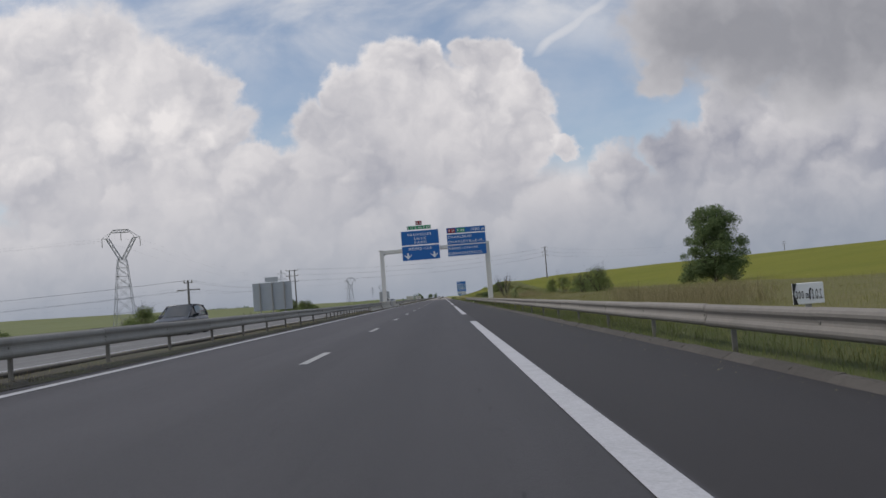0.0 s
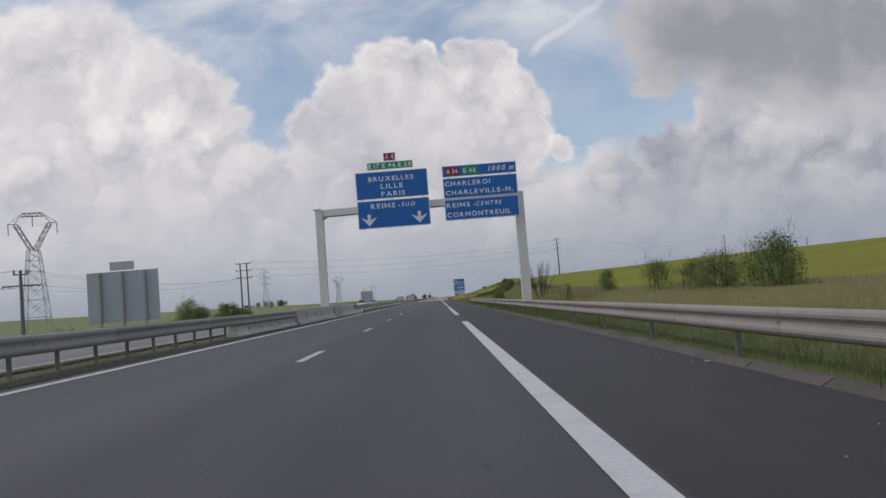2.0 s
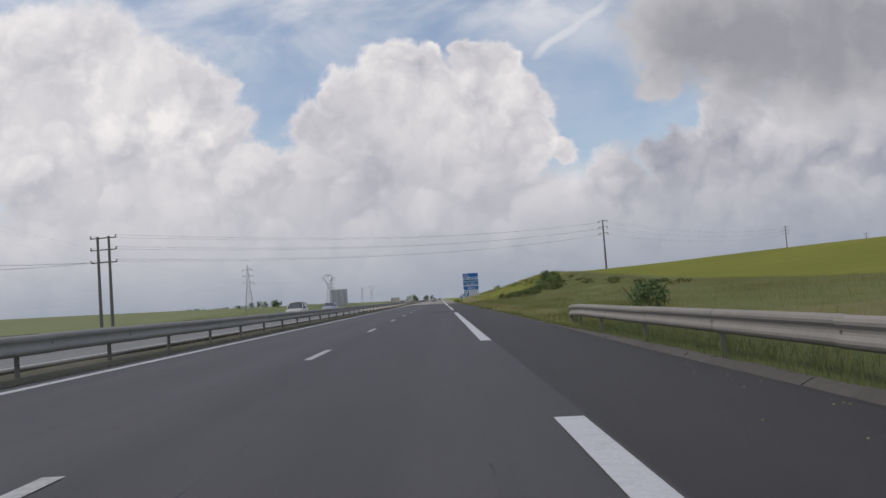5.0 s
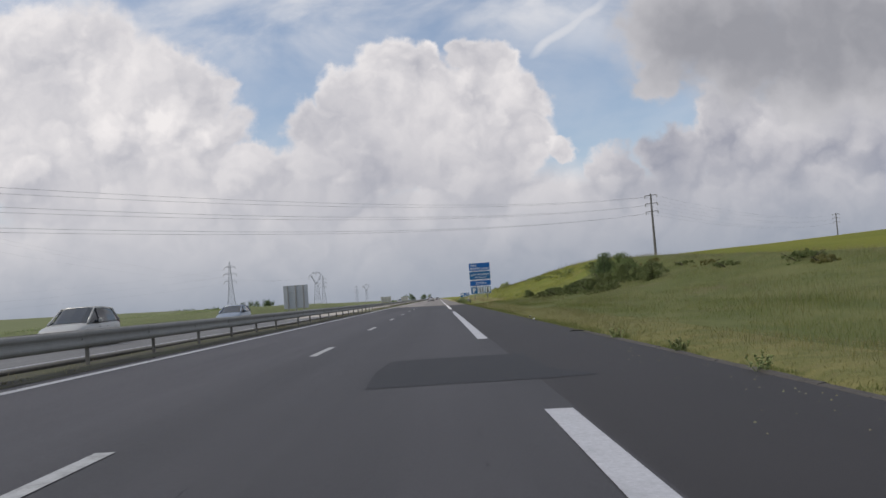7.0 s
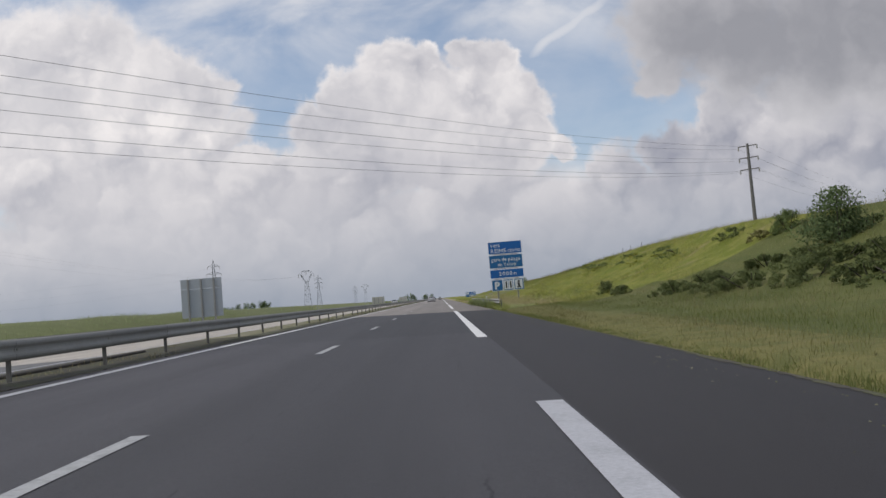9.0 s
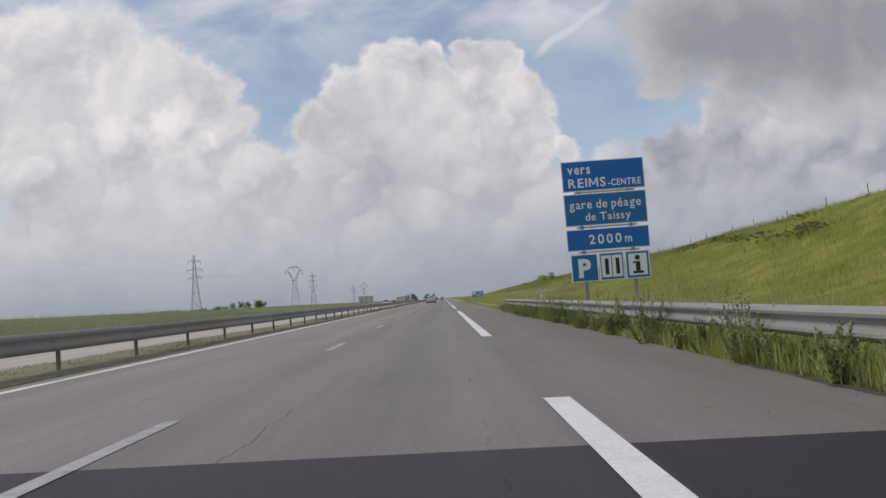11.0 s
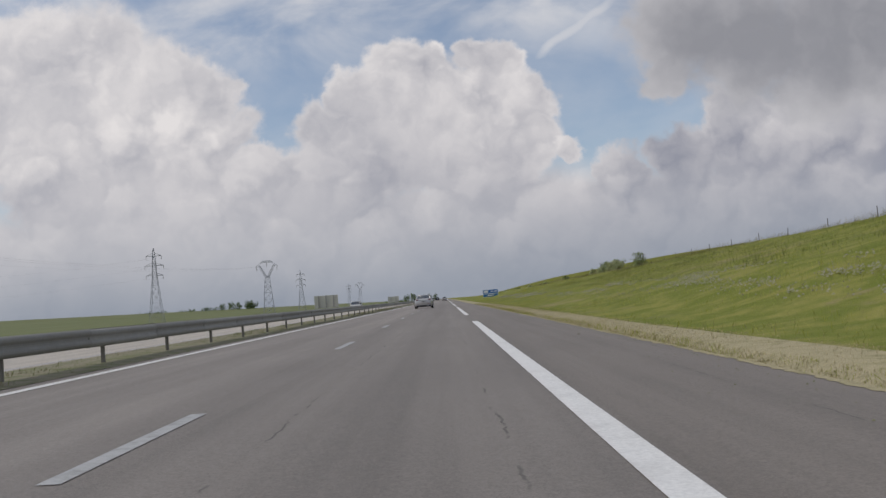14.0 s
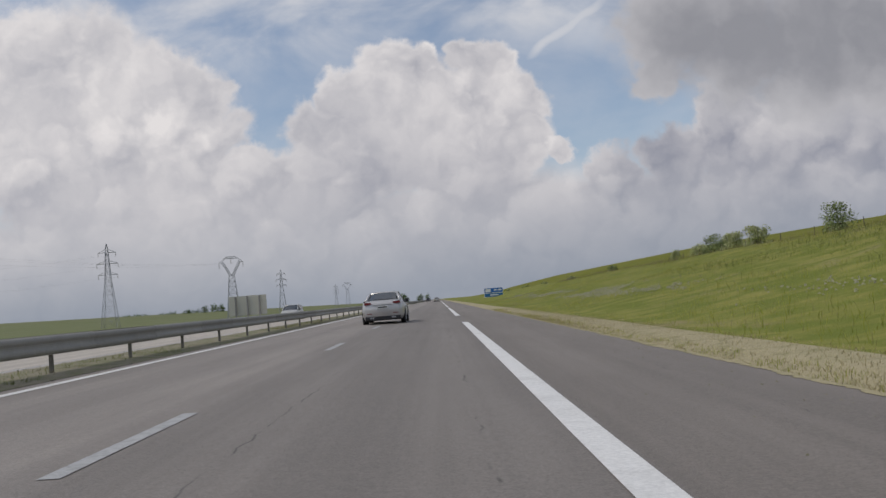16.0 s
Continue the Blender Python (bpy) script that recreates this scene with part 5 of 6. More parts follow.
def bush(x, y, h, wide, label, leaf_mat, leaves, leaf_size, seed, group="bushes", long=1.0, twig=0):
    rng = np.random.default_rng(seed)
    ob = thing("bush", x, y, land(x, y) - 0.08 * wide, label, "bush", group)
    bm = bmesh.new()
    for k in range(4):
        a = rng.uniform(0, 6.28)
        bar(bm, (0, 0, 0), (0.3 * wide * math.cos(a), 0.3 * wide * long * math.sin(a), h * 0.8), 0.035, 4, 0.01)
    for k in range(twig):
        a, out = rng.uniform(0, 6.28), rng.uniform(0.05, 0.22) * wide
        branches(bm, (out * math.cos(a), out * math.sin(a), 0.1), h * rng.uniform(0.35, 0.55), 0.5, 3, 3, rng, 0.02, 1.5)
    tagged(part("stem_clump", bm, M_BARK, ob), kind="stuff")
    spots = []
    for k in range(46):
        a, lift = rng.uniform(0, 6.28), rng.random() ** 0.9
        d = math.sqrt(max(0.0, 1 - (lift * 0.95) ** 2)) * rng.uniform(0.25, 0.85) * rng.uniform(0.8, 1.1)
        spots.append((wide / 2 * d * math.cos(a), wide / 2 * long * d * math.sin(a), h * (-0.04 + 0.86 * lift), min(wide, h) * rng.uniform(0.14, 0.25)))
    cloud = leaf_cloud(int(leaves * 1.9), spots, leaf_size * 0.70, seed)
    place("foliage", leaf_mesh(cloud, leaf_mat), ob)
    return ob


tree("tree", 24.85, 74.8, 7.1, 6.9, "dense dark green broadleaf tree at the edge of a field", M_LEAF_DARK, 40000, 0.07, 3, 0.18, 130, 0.05)
bush(25.8, 77.5, 3.2, 5.4, "dark green bush at the foot of the tree", M_LEAF_DARK, 4000, 0.10, 5)
bush(16.4, 111.5, 2.8, 3.4, "tall loose shrub with bare twigs on the grassy verge", M_LEAF, 1500, 0.07, 7, twig=9)
for k, (bx, by, bh, bw) in enumerate([(17.6, 106.5, 2.4, 4.6), (17.2, 101.0, 2.9, 4.4), (18.2, 96.5, 2.6, 4.6), (17.4, 92.5, 3.3, 3.8)]):
    bush(bx, by, bh, bw, "loose green shrub with long shoots on the grassy verge", M_LEAF, 3000, 0.075, 230 + k, "shrubs on the verge", 1.2, twig=9)
bush(18.4, 140.3, 2.8, 2.6, "small green bush before the field", M_LEAF, 1700, 0.085, 9)
bush(9.6, 112.0, 1.7, 1.3, "small green shrub beside the gantry column", M_LEAF_PALE, 500, 0.07, 10)
bare = thing("bare_shrub", 9.6, 127.4, land(9.6, 127.4), "bare grey-brown shrub with fine upright twigs", "shrub")
bm = bmesh.new()
rng0 = np.random.default_rng(21)
for k in range(30):
    a, tilt = rng0.uniform(0, 6.28), rng0.uniform(0.03, 0.62)
    p = Vector((0.25 * tilt * math.cos(a), 0.25 * tilt * math.sin(a), -0.1))
    way = Vector((tilt * math.cos(a), tilt * math.sin(a), 1.0)).normalized()
    reach, rad = rng0.uniform(0.75, 1.0) * (1.0 - 0.12 * tilt), 0.015
    for step in range(4):
        q = p + (way + Vector((0, 0, 0.12 * step))).normalized() * reach * 1.02
        bar(bm, p, q, rad, 4, rad * 0.75)
        if step:
            for _ in range(9):
                s = p.lerp(q, rng0.uniform(0.1, 0.95))
                w = (way + Vector((rng0.normal() * 0.6, rng0.normal() * 0.6, 0.15))).normalized()
                bar(bm, s, s + w * rng0.uniform(0.25, 0.8), rad * 0.5, 3, rad * 0.35)
        p, rad = q, rad * 0.78
part("branchwork", bm, M_TWIG, bare)
bush(8.0, 160.0, 1.6, 3.0, "low dark bush where the bank begins", M_LEAF_DARK, 1500, 0.09, 11)

# Bushes on the bank.
for k, (bx, by, bh, bw, mat, lab) in enumerate([
    (17.7, 266.5, 2.9, 3.3, M_LEAF_DARK, "dense dark green rounded bush on the bank"), (18.6, 262.0, 2.3, 3.0, M_LEAF, "dense green bush on the bank"), (17.2, 254.5, 2.0, 3.4, M_LEAF, "dense green bush on the bank"), (16.4, 250.0, 1.8, 3.2, M_LEAF, "dense green bush on the bank"), (18.3, 258.0, 1.7, 3.0, M_LEAF, "dense green bush on the bank"),
    (20.0, 277, 1.4, 2.6, M_LEAF, "bush on top of the bank"), (12.0, 290, 1.2, 1.8, M_BRAMBLE, "small dark bush on the bank"),
    (11.5, 283, 0.9, 2.2, M_BRAMBLE, "small dark bush on the bank")]):
    bush(bx, by, bh, bw, lab, mat, int(1400 * bw * bh / 4), 0.085, 40 + k, "bushes on the bank")
# A long thicket of bramble half way up the bank.
rngb = random.Random(12)
for k in range(16):
    by = 241.0 + 2.0 * k + rngb.uniform(-0.8, 0.8)
    bx = (12.4 if k % 2 else 15.0) + rngb.uniform(-0.7, 0.7) + (0.9 if by < 250 else 0.0)
    bush(bx, by, rngb.uniform(0.8, 1.2) + (0.7 if by < 253 and k % 2 == 0 else 0.0), rngb.uniform(3.0, 4.2), "green bramble thicket on the bank", M_BRAMBLE, 2600, 0.065, 140 + k, "brambles on the bank", rngb.uniform(1.0, 1.4))
for k in range(14):
    by = 200.0 + 6.6 * k + rngb.uniform(-2, 2)
    bush(rngb.uniform(19.0, 21.0), by, rngb.uniform(0.5, 0.9), rngb.uniform(2.2, 3.6), "low scrub near the top of the bank", M_BRAMBLE if k % 3 else M_BLADE_OLIVE, 1100, 0.075, 170 + k, "scrub on the bank", 1.3)
for k in range(22):
    by = 294.0 + 2.5 * k + rngb.uniform(-2, 2)
    bush(rngb.uniform(17.0, 21.3), by, rngb.uniform(0.35, 0.6), rngb.uniform(2.6, 4.4), "low green herbs high on the bank", (M_LEAF, M_LEAF_PALE, M_BLADE_BANK)[k % 3], 800, 0.055, 200 + k, "scrub on the bank", 1.3)
for k, (bx, by, bh, bw) in enumerate([(23.2, 458.5, 2.1, 2.4), (23.4, 471.0, 2.0, 3.4), (23.4, 476.0, 1.9, 3.2), (23.6, 481.0, 2.3, 3.0), (23.9, 486.0, 1.6, 2.4), (23.8, 493.0, 1.4, 1.5), (23.8, 523.0, 1.2, 2.0), (24.0, 560.0, 1.1, 2.4), (24.2, 600.0, 1.1, 3.0), (24.2, 640.0, 1.2, 5.0), (24.4, 700.0, 1.2, 4.0)]):
    bush(bx, by, bh, bw, "rounded blossoming bush on the crest of the bank", M_LEAF_LIGHT if k % 3 else M_LEAF_PALE, int(420 * bw), 0.09, 60 + k, "bushes on the crest")

# Left side of the road.
for k, (bx, by, bh, bw, lab) in enumerate([
    (-26.3, 139.5, 3.7, 5.0, "green bush beside the opposite carriageway"), (-26.8, 144.5, 2.7, 4.0, "green bush beside the opposite carriageway"),
    (-25.2, 151.0, 3.1, 4.6, "green bush beside the opposite carriageway"), (-25.0, 157.0, 2.2, 4.4, "low green bush beside the opposite carriageway"),
    (-26.6, 75.5, 2.3, 3.8, "loose green bush beside the opposite carriageway"), (-26.2, 80.0, 2.2, 4.0, "loose green bush beside the opposite carriageway"), (-26.4, 84.0, 1.9, 3.6, "loose green bush beside the opposite carriageway"), (-35.0, 92.0, 2.0, 3.0, "small green bush near the sign"),
    (-29.0, 53.0, 1.7, 4.0, "low pale green bush in the field"), (-25.5, 108.0, 1.2, 2.6, "low green bush under the sign"), (-26.0, 71.5, 2.9, 3.2, "loose green bush with long shoots")]):
    bush(bx, by, bh, bw, lab, M_LEAF if k % 4 else M_LEAF_PALE, int(900 * bw * bh / 2.5), 0.085, 80 + k, "bushes left of the motorway", twig=5)


def far_wood(cx, cy, length, depth, h, seed, label):
    """A distant wood: many small crowns joined."""
    rng = np.random.default_rng(seed)
    spots = []
    for k in range(int(length / 3.0)):
        hh = h * rng.uniform(0.6, 1.05)
        px, py = rng.uniform(-length / 2, length / 2), rng.uniform(-depth / 2, depth / 2)
        spots += [(px, py, hh * 0.35, h * 0.36), (px + rng.normal() * 1.2, py, hh * 0.72, h * 0.3)]
    cloud = leaf_cloud(len(spots) * 45, spots, h * 0.075, seed, 0.8)
    return tagged(place("distant_wood", leaf_mesh(cloud, M_LEAF_DARK), None, pose(cx, cy, land_z(cx, cy) - 0.3)), label, "trees", kind="stuff")


far_wood(-308, 1600, 52, 20, 13.0, 1, "dark distant wood on a low ridge")
far_wood(-365, 1600, 66, 12, 6.0, 2, "low distant hedge of trees")
far_wood(-440, 1610, 46, 12, 4.0, 3, "low distant hedge of trees")
far_wood(-820, 1300, 180, 30, 8.0, 4, "low distant wood on the ridge")
far_wood(-600, 760, 120, 20, 5.0, 8, "low distant wood on the ridge")
far_wood(-42, 1290, 17, 12, 11.0, 5, "clump of distant trees beside the road")
far_wood(-20.5, 1420, 22, 12, 9.0, 6, "clump of distant trees beside the road")
far_wood(-72, 1500, 30, 14, 5.0, 7, "distant trees along the horizon")


# ---- grass and weeds ----
def blades(name, count, x0, x1, y0, y1, h0, h1, mat, seed, label, width=0.012, clump=0.0, rise=None, thin_edge=0.0):
    """Loose blades of grass, each bent at half height."""
    rng = np.random.default_rng(seed)
    count = int(0.88 * count)
    x, y = rng.uniform(x0, x1, count), rng.uniform(y0, y1, count)
    if clump:
        k = max(1, int(count / 24))
        cx, cy = rng.uniform(x0, x1, k), rng.uniform(y0, y1, k)
        which = rng.integers(0, k, count)
        x, y = cx[which] + rng.normal(size=count) * clump, cy[which] + rng.normal(size=count) * clump * 1.6
        x = np.clip(x, x0, x1)
    z = np.array([(rise or land)(float(a), float(b)) for a, b in zip(x, y)])
    h = rng.uniform(h0, h1, count) * (0.6 + 0.5 * np.sin(x * 0.9 + 1.7) * np.sin(y * 0.21) + 0.3)
    h = np.clip(h, h0 * 0.5, h1 * 1.2)
    ang, lean = rng.uniform(0, 6.283, count), rng.uniform(0.08, 1.25, count)
    w = width * rng.uniform(0.7, 1.5, count)
    side = np.stack([np.cos(ang), np.sin(ang), 0 * ang], 1) * np.where(np.cos(ang) < 0, -1.0, 1.0)[:, None]
    tilt = np.stack([-np.sin(ang), np.cos(ang), 0 * ang], 1) * (lean * h)[:, None]
    base = np.stack([x, y, z - 0.02], 1)
    up = np.stack([0 * h, 0 * h, h], 1)
    mid = base + up * 0.55 + tilt * 0.3
    tip = base + up + tilt
    verts = np.stack([base - side * w[:, None], base + side * w[:, None], mid + side * w[:, None] * 0.8, mid - side * w[:, None] * 0.8, tip], 1).reshape(-1, 3)
    i = np.arange(count)[:, None] * 5
    soft = np.repeat(np.stack([0.35 * np.cos(ang) - 0.15, 0.35 * np.sin(ang), np.ones(count)], 1), 5, 0)
    return tagged(place(name, fast_mesh(verts, i + [0, 1, 2, 3], i + [3, 2, 4], mat, soft)), label, "grass", kind="stuff")


blades("shoulder_grass", 9000, 3.40, 3.85, 336, 470, 0.03, 0.09, M_BLADE_STRAW, 127, "straw lying over the edge of the asphalt", 0.004, 0.07)
MEDIAN_TOP = lambda a, b: road_z(a) + 0.02
blades("verge_grass", 50000, 3.62, 7.0, 2, 165, 0.08, 0.30, M_BLADE_VERGE, 101, "rough dark green grass under and behind the guard rail", 0.004)
blades("verge_grass", 8000, 4.3, 7.0, 2, 165, 0.20, 0.50, M_BLADE_OLIVE, 121, "olive tufts behind the guard rail", 0.0035, 0.3)
blades("verge_grass", 40000, 6.5, 21.0, 2, 178, 0.12, 0.32, M_BLADE_OLIVE, 102, "tall seeding brownish grass on the verge", 0.003, 1.2)
blades("verge_grass", 5000, 6.8, 20.0, 2, 178, 0.3, 0.62, M_BLADE_DRY, 122, "pale seed heads over the verge grass", 0.002, 0.8)
blades("tall_grass", 5200, 8.2, 11.5, 27, 42, 0.75, 1.15, M_BLADE_DRY, 123, "clump of tall seeding grass behind the guard rail", 0.0035, 0.5)
blades("tall_grass", 5000, 7.6, 14.0, 118, 134, 0.5, 0.95, M_BLADE_DRY, 128, "tall seeding grass round the bare shrub", 0.0035, 0.7)
blades("verge_grass", 12000, 8.0, 24.0, 20, 200, 0.10, 0.32, M_BLADE_OLIVE, 103, "grass on the verge below the field", 0.006)
blades("shoulder_grass", 38000, 3.70, 6.4, 150, 292, 0.03, 0.14, M_BLADE_OLIVE, 104, "rough yellowing grass along the shoulder", 0.004)
blades("shoulder_grass", 24000, 4.3, 6.4, 150, 292, 0.03, 0.10, M_BLADE_DRY, 124, "pale dry stalks along the shoulder", 0.003, 0.5)
blades("shoulder_grass", 26000, 3.46, 4.05, 150, 292, 0.03, 0.13, M_BLADE, 105, "dark green tufts creeping over the edge of the shoulder", 0.004, 0.09)
blades("shoulder_grass", 50000, 3.60, 5.3, 336, 470, 0.02, 0.08, M_BLADE_STRAW, 106, "short mown straw-coloured grass along the shoulder", 0.004)
blades("shoulder_grass", 12000, 3.50, 4.2, 336, 470, 0.04, 0.13, M_BLADE_BANK, 118, "green tufts at the edge of the shoulder", 0.0025, 0.14)
blades("bank_grass", 40000, 6.4, 11.0, 165, 292, 0.06, 0.20, M_BLADE, 107, "long green grass on the bank", 0.0035)
blades("bank_grass", 36000, 10.0, 22.5, 165, 292, 0.08, 0.24, M_BLADE, 130, "long green grass high on the bank", 0.004)
blades("bank_grass", 34000, 7.0, 22.5, 165, 292, 0.10, 0.30, M_BLADE_OLIVE, 125, "olive grass on the bank", 0.003, 1.1)
blades("bank_grass", 12000, 8.5, 22.0, 165, 285, 0.25, 0.55, M_BLADE_DRY, 131, "pale seed heads over the bank grass", 0.002, 1.0)
blades("bank_grass", 64000, 5.2, 23.0, 285, 540, 0.05, 0.22, M_BLADE_BANK, 108, "long yellow-green grass on the bank", 0.005)
blades("bank_grass", 22000, 6.5, 22.5, 288, 352, 0.14, 0.42, M_BLADE_BANK, 132, "long tufted grass on the bank behind the sign", 0.004, 0.35)
blades("bank_grass", 9000, 6.5, 20.0, 288, 352, 0.20, 0.50, M_BLADE_DRY, 133, "pale seed heads on the bank behind the sign", 0.0025, 0.5)
blades("bank_grass", 24000, 5.6, 22.5, 300, 500, 0.08, 0.24, M_BLADE_DRY, 109, "patches of dry grass on the bank", 0.002, 0.9)
blades("bank_grass", 20000, 12.0, 22.5, 292, 460, 0.10, 0.30, M_BLADE, 119, "dark green tufts of grass high on the bank", 0.006, 1.1)
blades("crest_grass", 16000, 20.6, 23.5, 215, 560, 0.2, 0.5, M_BLADE_DRY, 110, "seeding grass on the crest of the bank", 0.004)
blades("median_grass", 16000, -8.8, -6.5, 4, 80, 0.03, 0.09, M_BLADE_DRY, 111, "sparse dry grass in the median", 0.004, 0.2, MEDIAN_TOP)
blades("median_grass", 16000, -8.8, -6.5, 120, 480, 0.03, 0.10, M_BLADE_DRY, 112, "sparse dry grass in the median", 0.005, 0.25, MEDIAN_TOP)
blades("median_grass", 14000, -8.7, -6.55, 270, 480, 0.03, 0.11, M_BLADE, 113, "sparse green grass in the median", 0.005, 0.25, MEDIAN_TOP)
blades("bank_grass", 18000, -36.0, -20.0, 195, 430, 0.10, 0.32, M_LEAF_PALE, 114, "long green grass on the bank beside the opposite carriageway", 0.010)
blades("verge_grass", 20000, -34.0, -19.6, 20, 195, 0.10, 0.3, M_BLADE, 115, "rough grass beside the opposite carriageway", 0.010)
blades("rail_grass", 34000, 3.70, 6.2, 284, 345, 0.08, 0.34, M_WEED, 116, "thick pale green grass under the overgrown guard rail", 0.004)
blades("rail_grass", 12000, 3.70, 4.6, 284, 345, 0.15, 0.45, M_BLADE_BANK, 126, "yellow-green grass under the overgrown guard rail", 0.003, 0.2)
blades("rail_grass", 9000, 4.3, 8.5, 284, 345, 0.35, 0.8, M_BLADE_STRAW, 117, "tall seeding grass behind the guard rail", 0.003, 0.25)


def narrow_leaves(stems, per, length, width, seed):
    """Narrow leaves set all the way up the stems, pointing out and up."""
    rng = np.random.default_rng(seed)
    stems = np.array(stems, float)
    count = len(stems) * per
    which = rng.integers(0, len(stems), count)
    t = rng.random(count) ** 0.8
    foot = stems[which, :3] + (stems[which, 3:] - stems[which, :3]) * t[:, None]
    ang = rng.uniform(0, 6.283, count)
    way = np.stack([np.cos(ang), np.sin(ang), rng.uniform(0.2, 1.6, count)], 1)
    way /= np.linalg.norm(way, axis=1)[:, None]
    size = length * rng.uniform(0.5, 1.3, count)[:, None] * (1.25 - 0.8 * t)[:, None]
    side = np.stack([-np.sin(ang), np.cos(ang), 0 * ang], 1) * width * rng.uniform(0.6, 1.4, count)[:, None]
    mid = foot + way * size * 0.5 + (0, 0, 0.01)
    tip = foot + way * size - np.stack([0 * t, 0 * t, size[:, 0] * 0.25], 1)
    verts = np.stack([foot, mid + side, tip, mid - side], 1).reshape(-1, 3)
    soft = np.repeat(np.stack([0.5 * np.cos(ang), 0.5 * np.sin(ang), 0.9 + 0 * ang], 1), 4, 0)
    return verts, soft


def weed(x, y, h, seed, label="leafy green weed growing through the guard rail", stalks=20, fine=1.0, mat=None):
    """An upright weed: many stems with narrow leaves all the way up."""
    rng = np.random.default_rng(seed)
    ob = thing("weed", x, y, land(x, y) - 0.02, label, "plant", "roadside weeds")
    bm, stems = bmesh.new(), []
    for k in range(stalks):
        a, d = rng.uniform(0, 6.28), rng.uniform(0.05, 0.62) * min(1.0, h * 1.2)
        tip = Vector((d * math.cos(a), d * math.sin(a), h * rng.uniform(0.55, 1.0)))
        foot = Vector((d * 0.35 * math.cos(a), d * 0.35 * math.sin(a), 0))
        bar(bm, foot, tip, 0.004, 3, 0.0015)
        stems.append((*foot, *tip))
    tagged(part("stem_clump", bm, M_WEED, ob), kind="stuff")
    place("foliage", leaf_mesh(narrow_leaves(stems, int((34 + 46 * h) * fine), 0.085 * fine, 0.0105 * fine, seed), mat or (M_WEED if seed % 3 else M_LEAF_PALE)), ob)


rngw = random.Random(5)
for k in range(49):
    weed(3.80 + rngw.uniform(-0.12, 0.4), 287.5 + 1.0 * k + rngw.uniform(-0.5, 0.5), rngw.uniform(0.28, 0.62) * (0.7 if k > 36 else 1.0), 300 + k)
for k, (wx, wy) in enumerate([(3.62, 319.8), (3.62, 318.4), (3.62, 323.0), (3.78, 330.6), (3.62, 314.8), (3.62, 329.2)] + [(3.75, 292.0), (3.7, 296.5), (3.8, 300.0), (3.7, 304.0), (3.75, 308.5), (3.72, 311.0)]):
    weed(wx, wy, rngw.uniform(0.85, 1.05), 380 + k, "tall bushy green weed before the guard rail", 26)
for k, (wx, wy, wh) in enumerate([(3.95, 112.5, 0.35), (3.9, 118, 0.3), (3.6, 93.4, 0.28), (3.7, 88.6, 0.25), (3.7, 104, 0.25), (3.72, 188.5, 0.3), (3.8, 192.0, 0.28), (3.75, 196.4, 0.25)]):
    weed(wx, wy, wh, 360 + k, "small green weed at the edge of the kerb", 6)

for k in range(34):
    weed(rngw.uniform(5.4, 12.5), 293.0 + 1.7 * k + rngw.uniform(-1, 1), rngw.uniform(0.4, 0.95), 420 + k, "loose tall weed among the bank grass", 9, 0.55, M_BLADE_STRAW if k % 2 else M_LEAF_PALE)

# Fence posts along the crest.
fence_me = mesh_of(box_bm(-0.017, 0.017, -0.017, 0.017, -0.3, 0.52, bevel=0.005), M_WOOD)
for k in range(34):
    fy = 318 + 5.2 * k
    tagged(place("fence_post", fence_me, None, pose(21.9 + random.uniform(-0.2, 0.2), fy, land(21.9, fy), random.uniform(-4, 4), random.uniform(-4, 4), 0)), "thin weathered wooden fence post on the bank", "fence post", "fence posts on the crest")

# Bare chalk showing through the bank.
rngc = np.random.default_rng(77)
chalk_v, chalk_f = [], []
for k in range(26000):
    cy = rngc.uniform(345, 540)
    cx = 10.2 + rngc.normal() * 0.75 + 0.6 * math.sin(cy * 0.05)
    if noise.noise((cy * 0.09, cx * 0.5, 4.0)) + 0.4 * noise.noise((cy * 0.6, cx * 1.4, 1.0)) < 0.12:
        continue
    r = rngc.uniform(0.012, 0.05)
    i = len(chalk_v)
    lift = rngc.uniform(0.02, 0.14)
    for q in range(5):
        a = q * math.pi / 2.5 + rngc.uniform(-0.5, 0.5)
        rr = r * rngc.uniform(0.5, 1.3)
        px, py = cx + rr * math.cos(a), cy + rr * 1.3 * math.sin(a)
        chalk_v.append((px, py, land(px, py) + lift - 0.02))
    chalk_v.append((cx + r * rngc.uniform(-0.4, 0.4), cy + r * rngc.uniform(-0.4, 0.4), land(cx, cy) + lift + r * rngc.uniform(0.2, 0.7)))
    chalk_f += [(i + q, i + (q + 1) % 5, i + 5) for q in range(5)]
tagged(place("chalk_rubble", raw_mesh(chalk_v, chalk_f, M_CHALK)), "pale chalk rubble showing through the grassy bank", "rubble", kind="stuff")


# Litter and loose bits on the shoulder.
def crumple(name, x, y, size, mat, label, seed, flat=0.5, category="litter"):
    rng = random.Random(seed)
    bm = bmesh.new()
    bmesh.ops.create_icosphere(bm, subdivisions=2, radius=size)
    for v in bm.verts:
        v.co *= rng.uniform(0.55, 1.15)
        v.co.z = max(v.co.z * flat, -size * 0.2)
    ob = place(name, mesh_of(bm, mat), None, pose(x, y, (road_z(x) if x < EDGE_R else land(x, y)) + size * 0.2, 0, 0, rng.uniform(0, 360)))
    return tagged(ob, label, category, "litter on the shoulder")


crumple("litter", 3.92, 214.6, 0.085, M_CHALK, "crumpled grey plastic bag in the shoulder grass", 1, 0.9)
crumple("litter", 3.80, 212.3, 0.055, M_WHITE, "crumpled white paper at the edge of the asphalt", 2, 0.7)
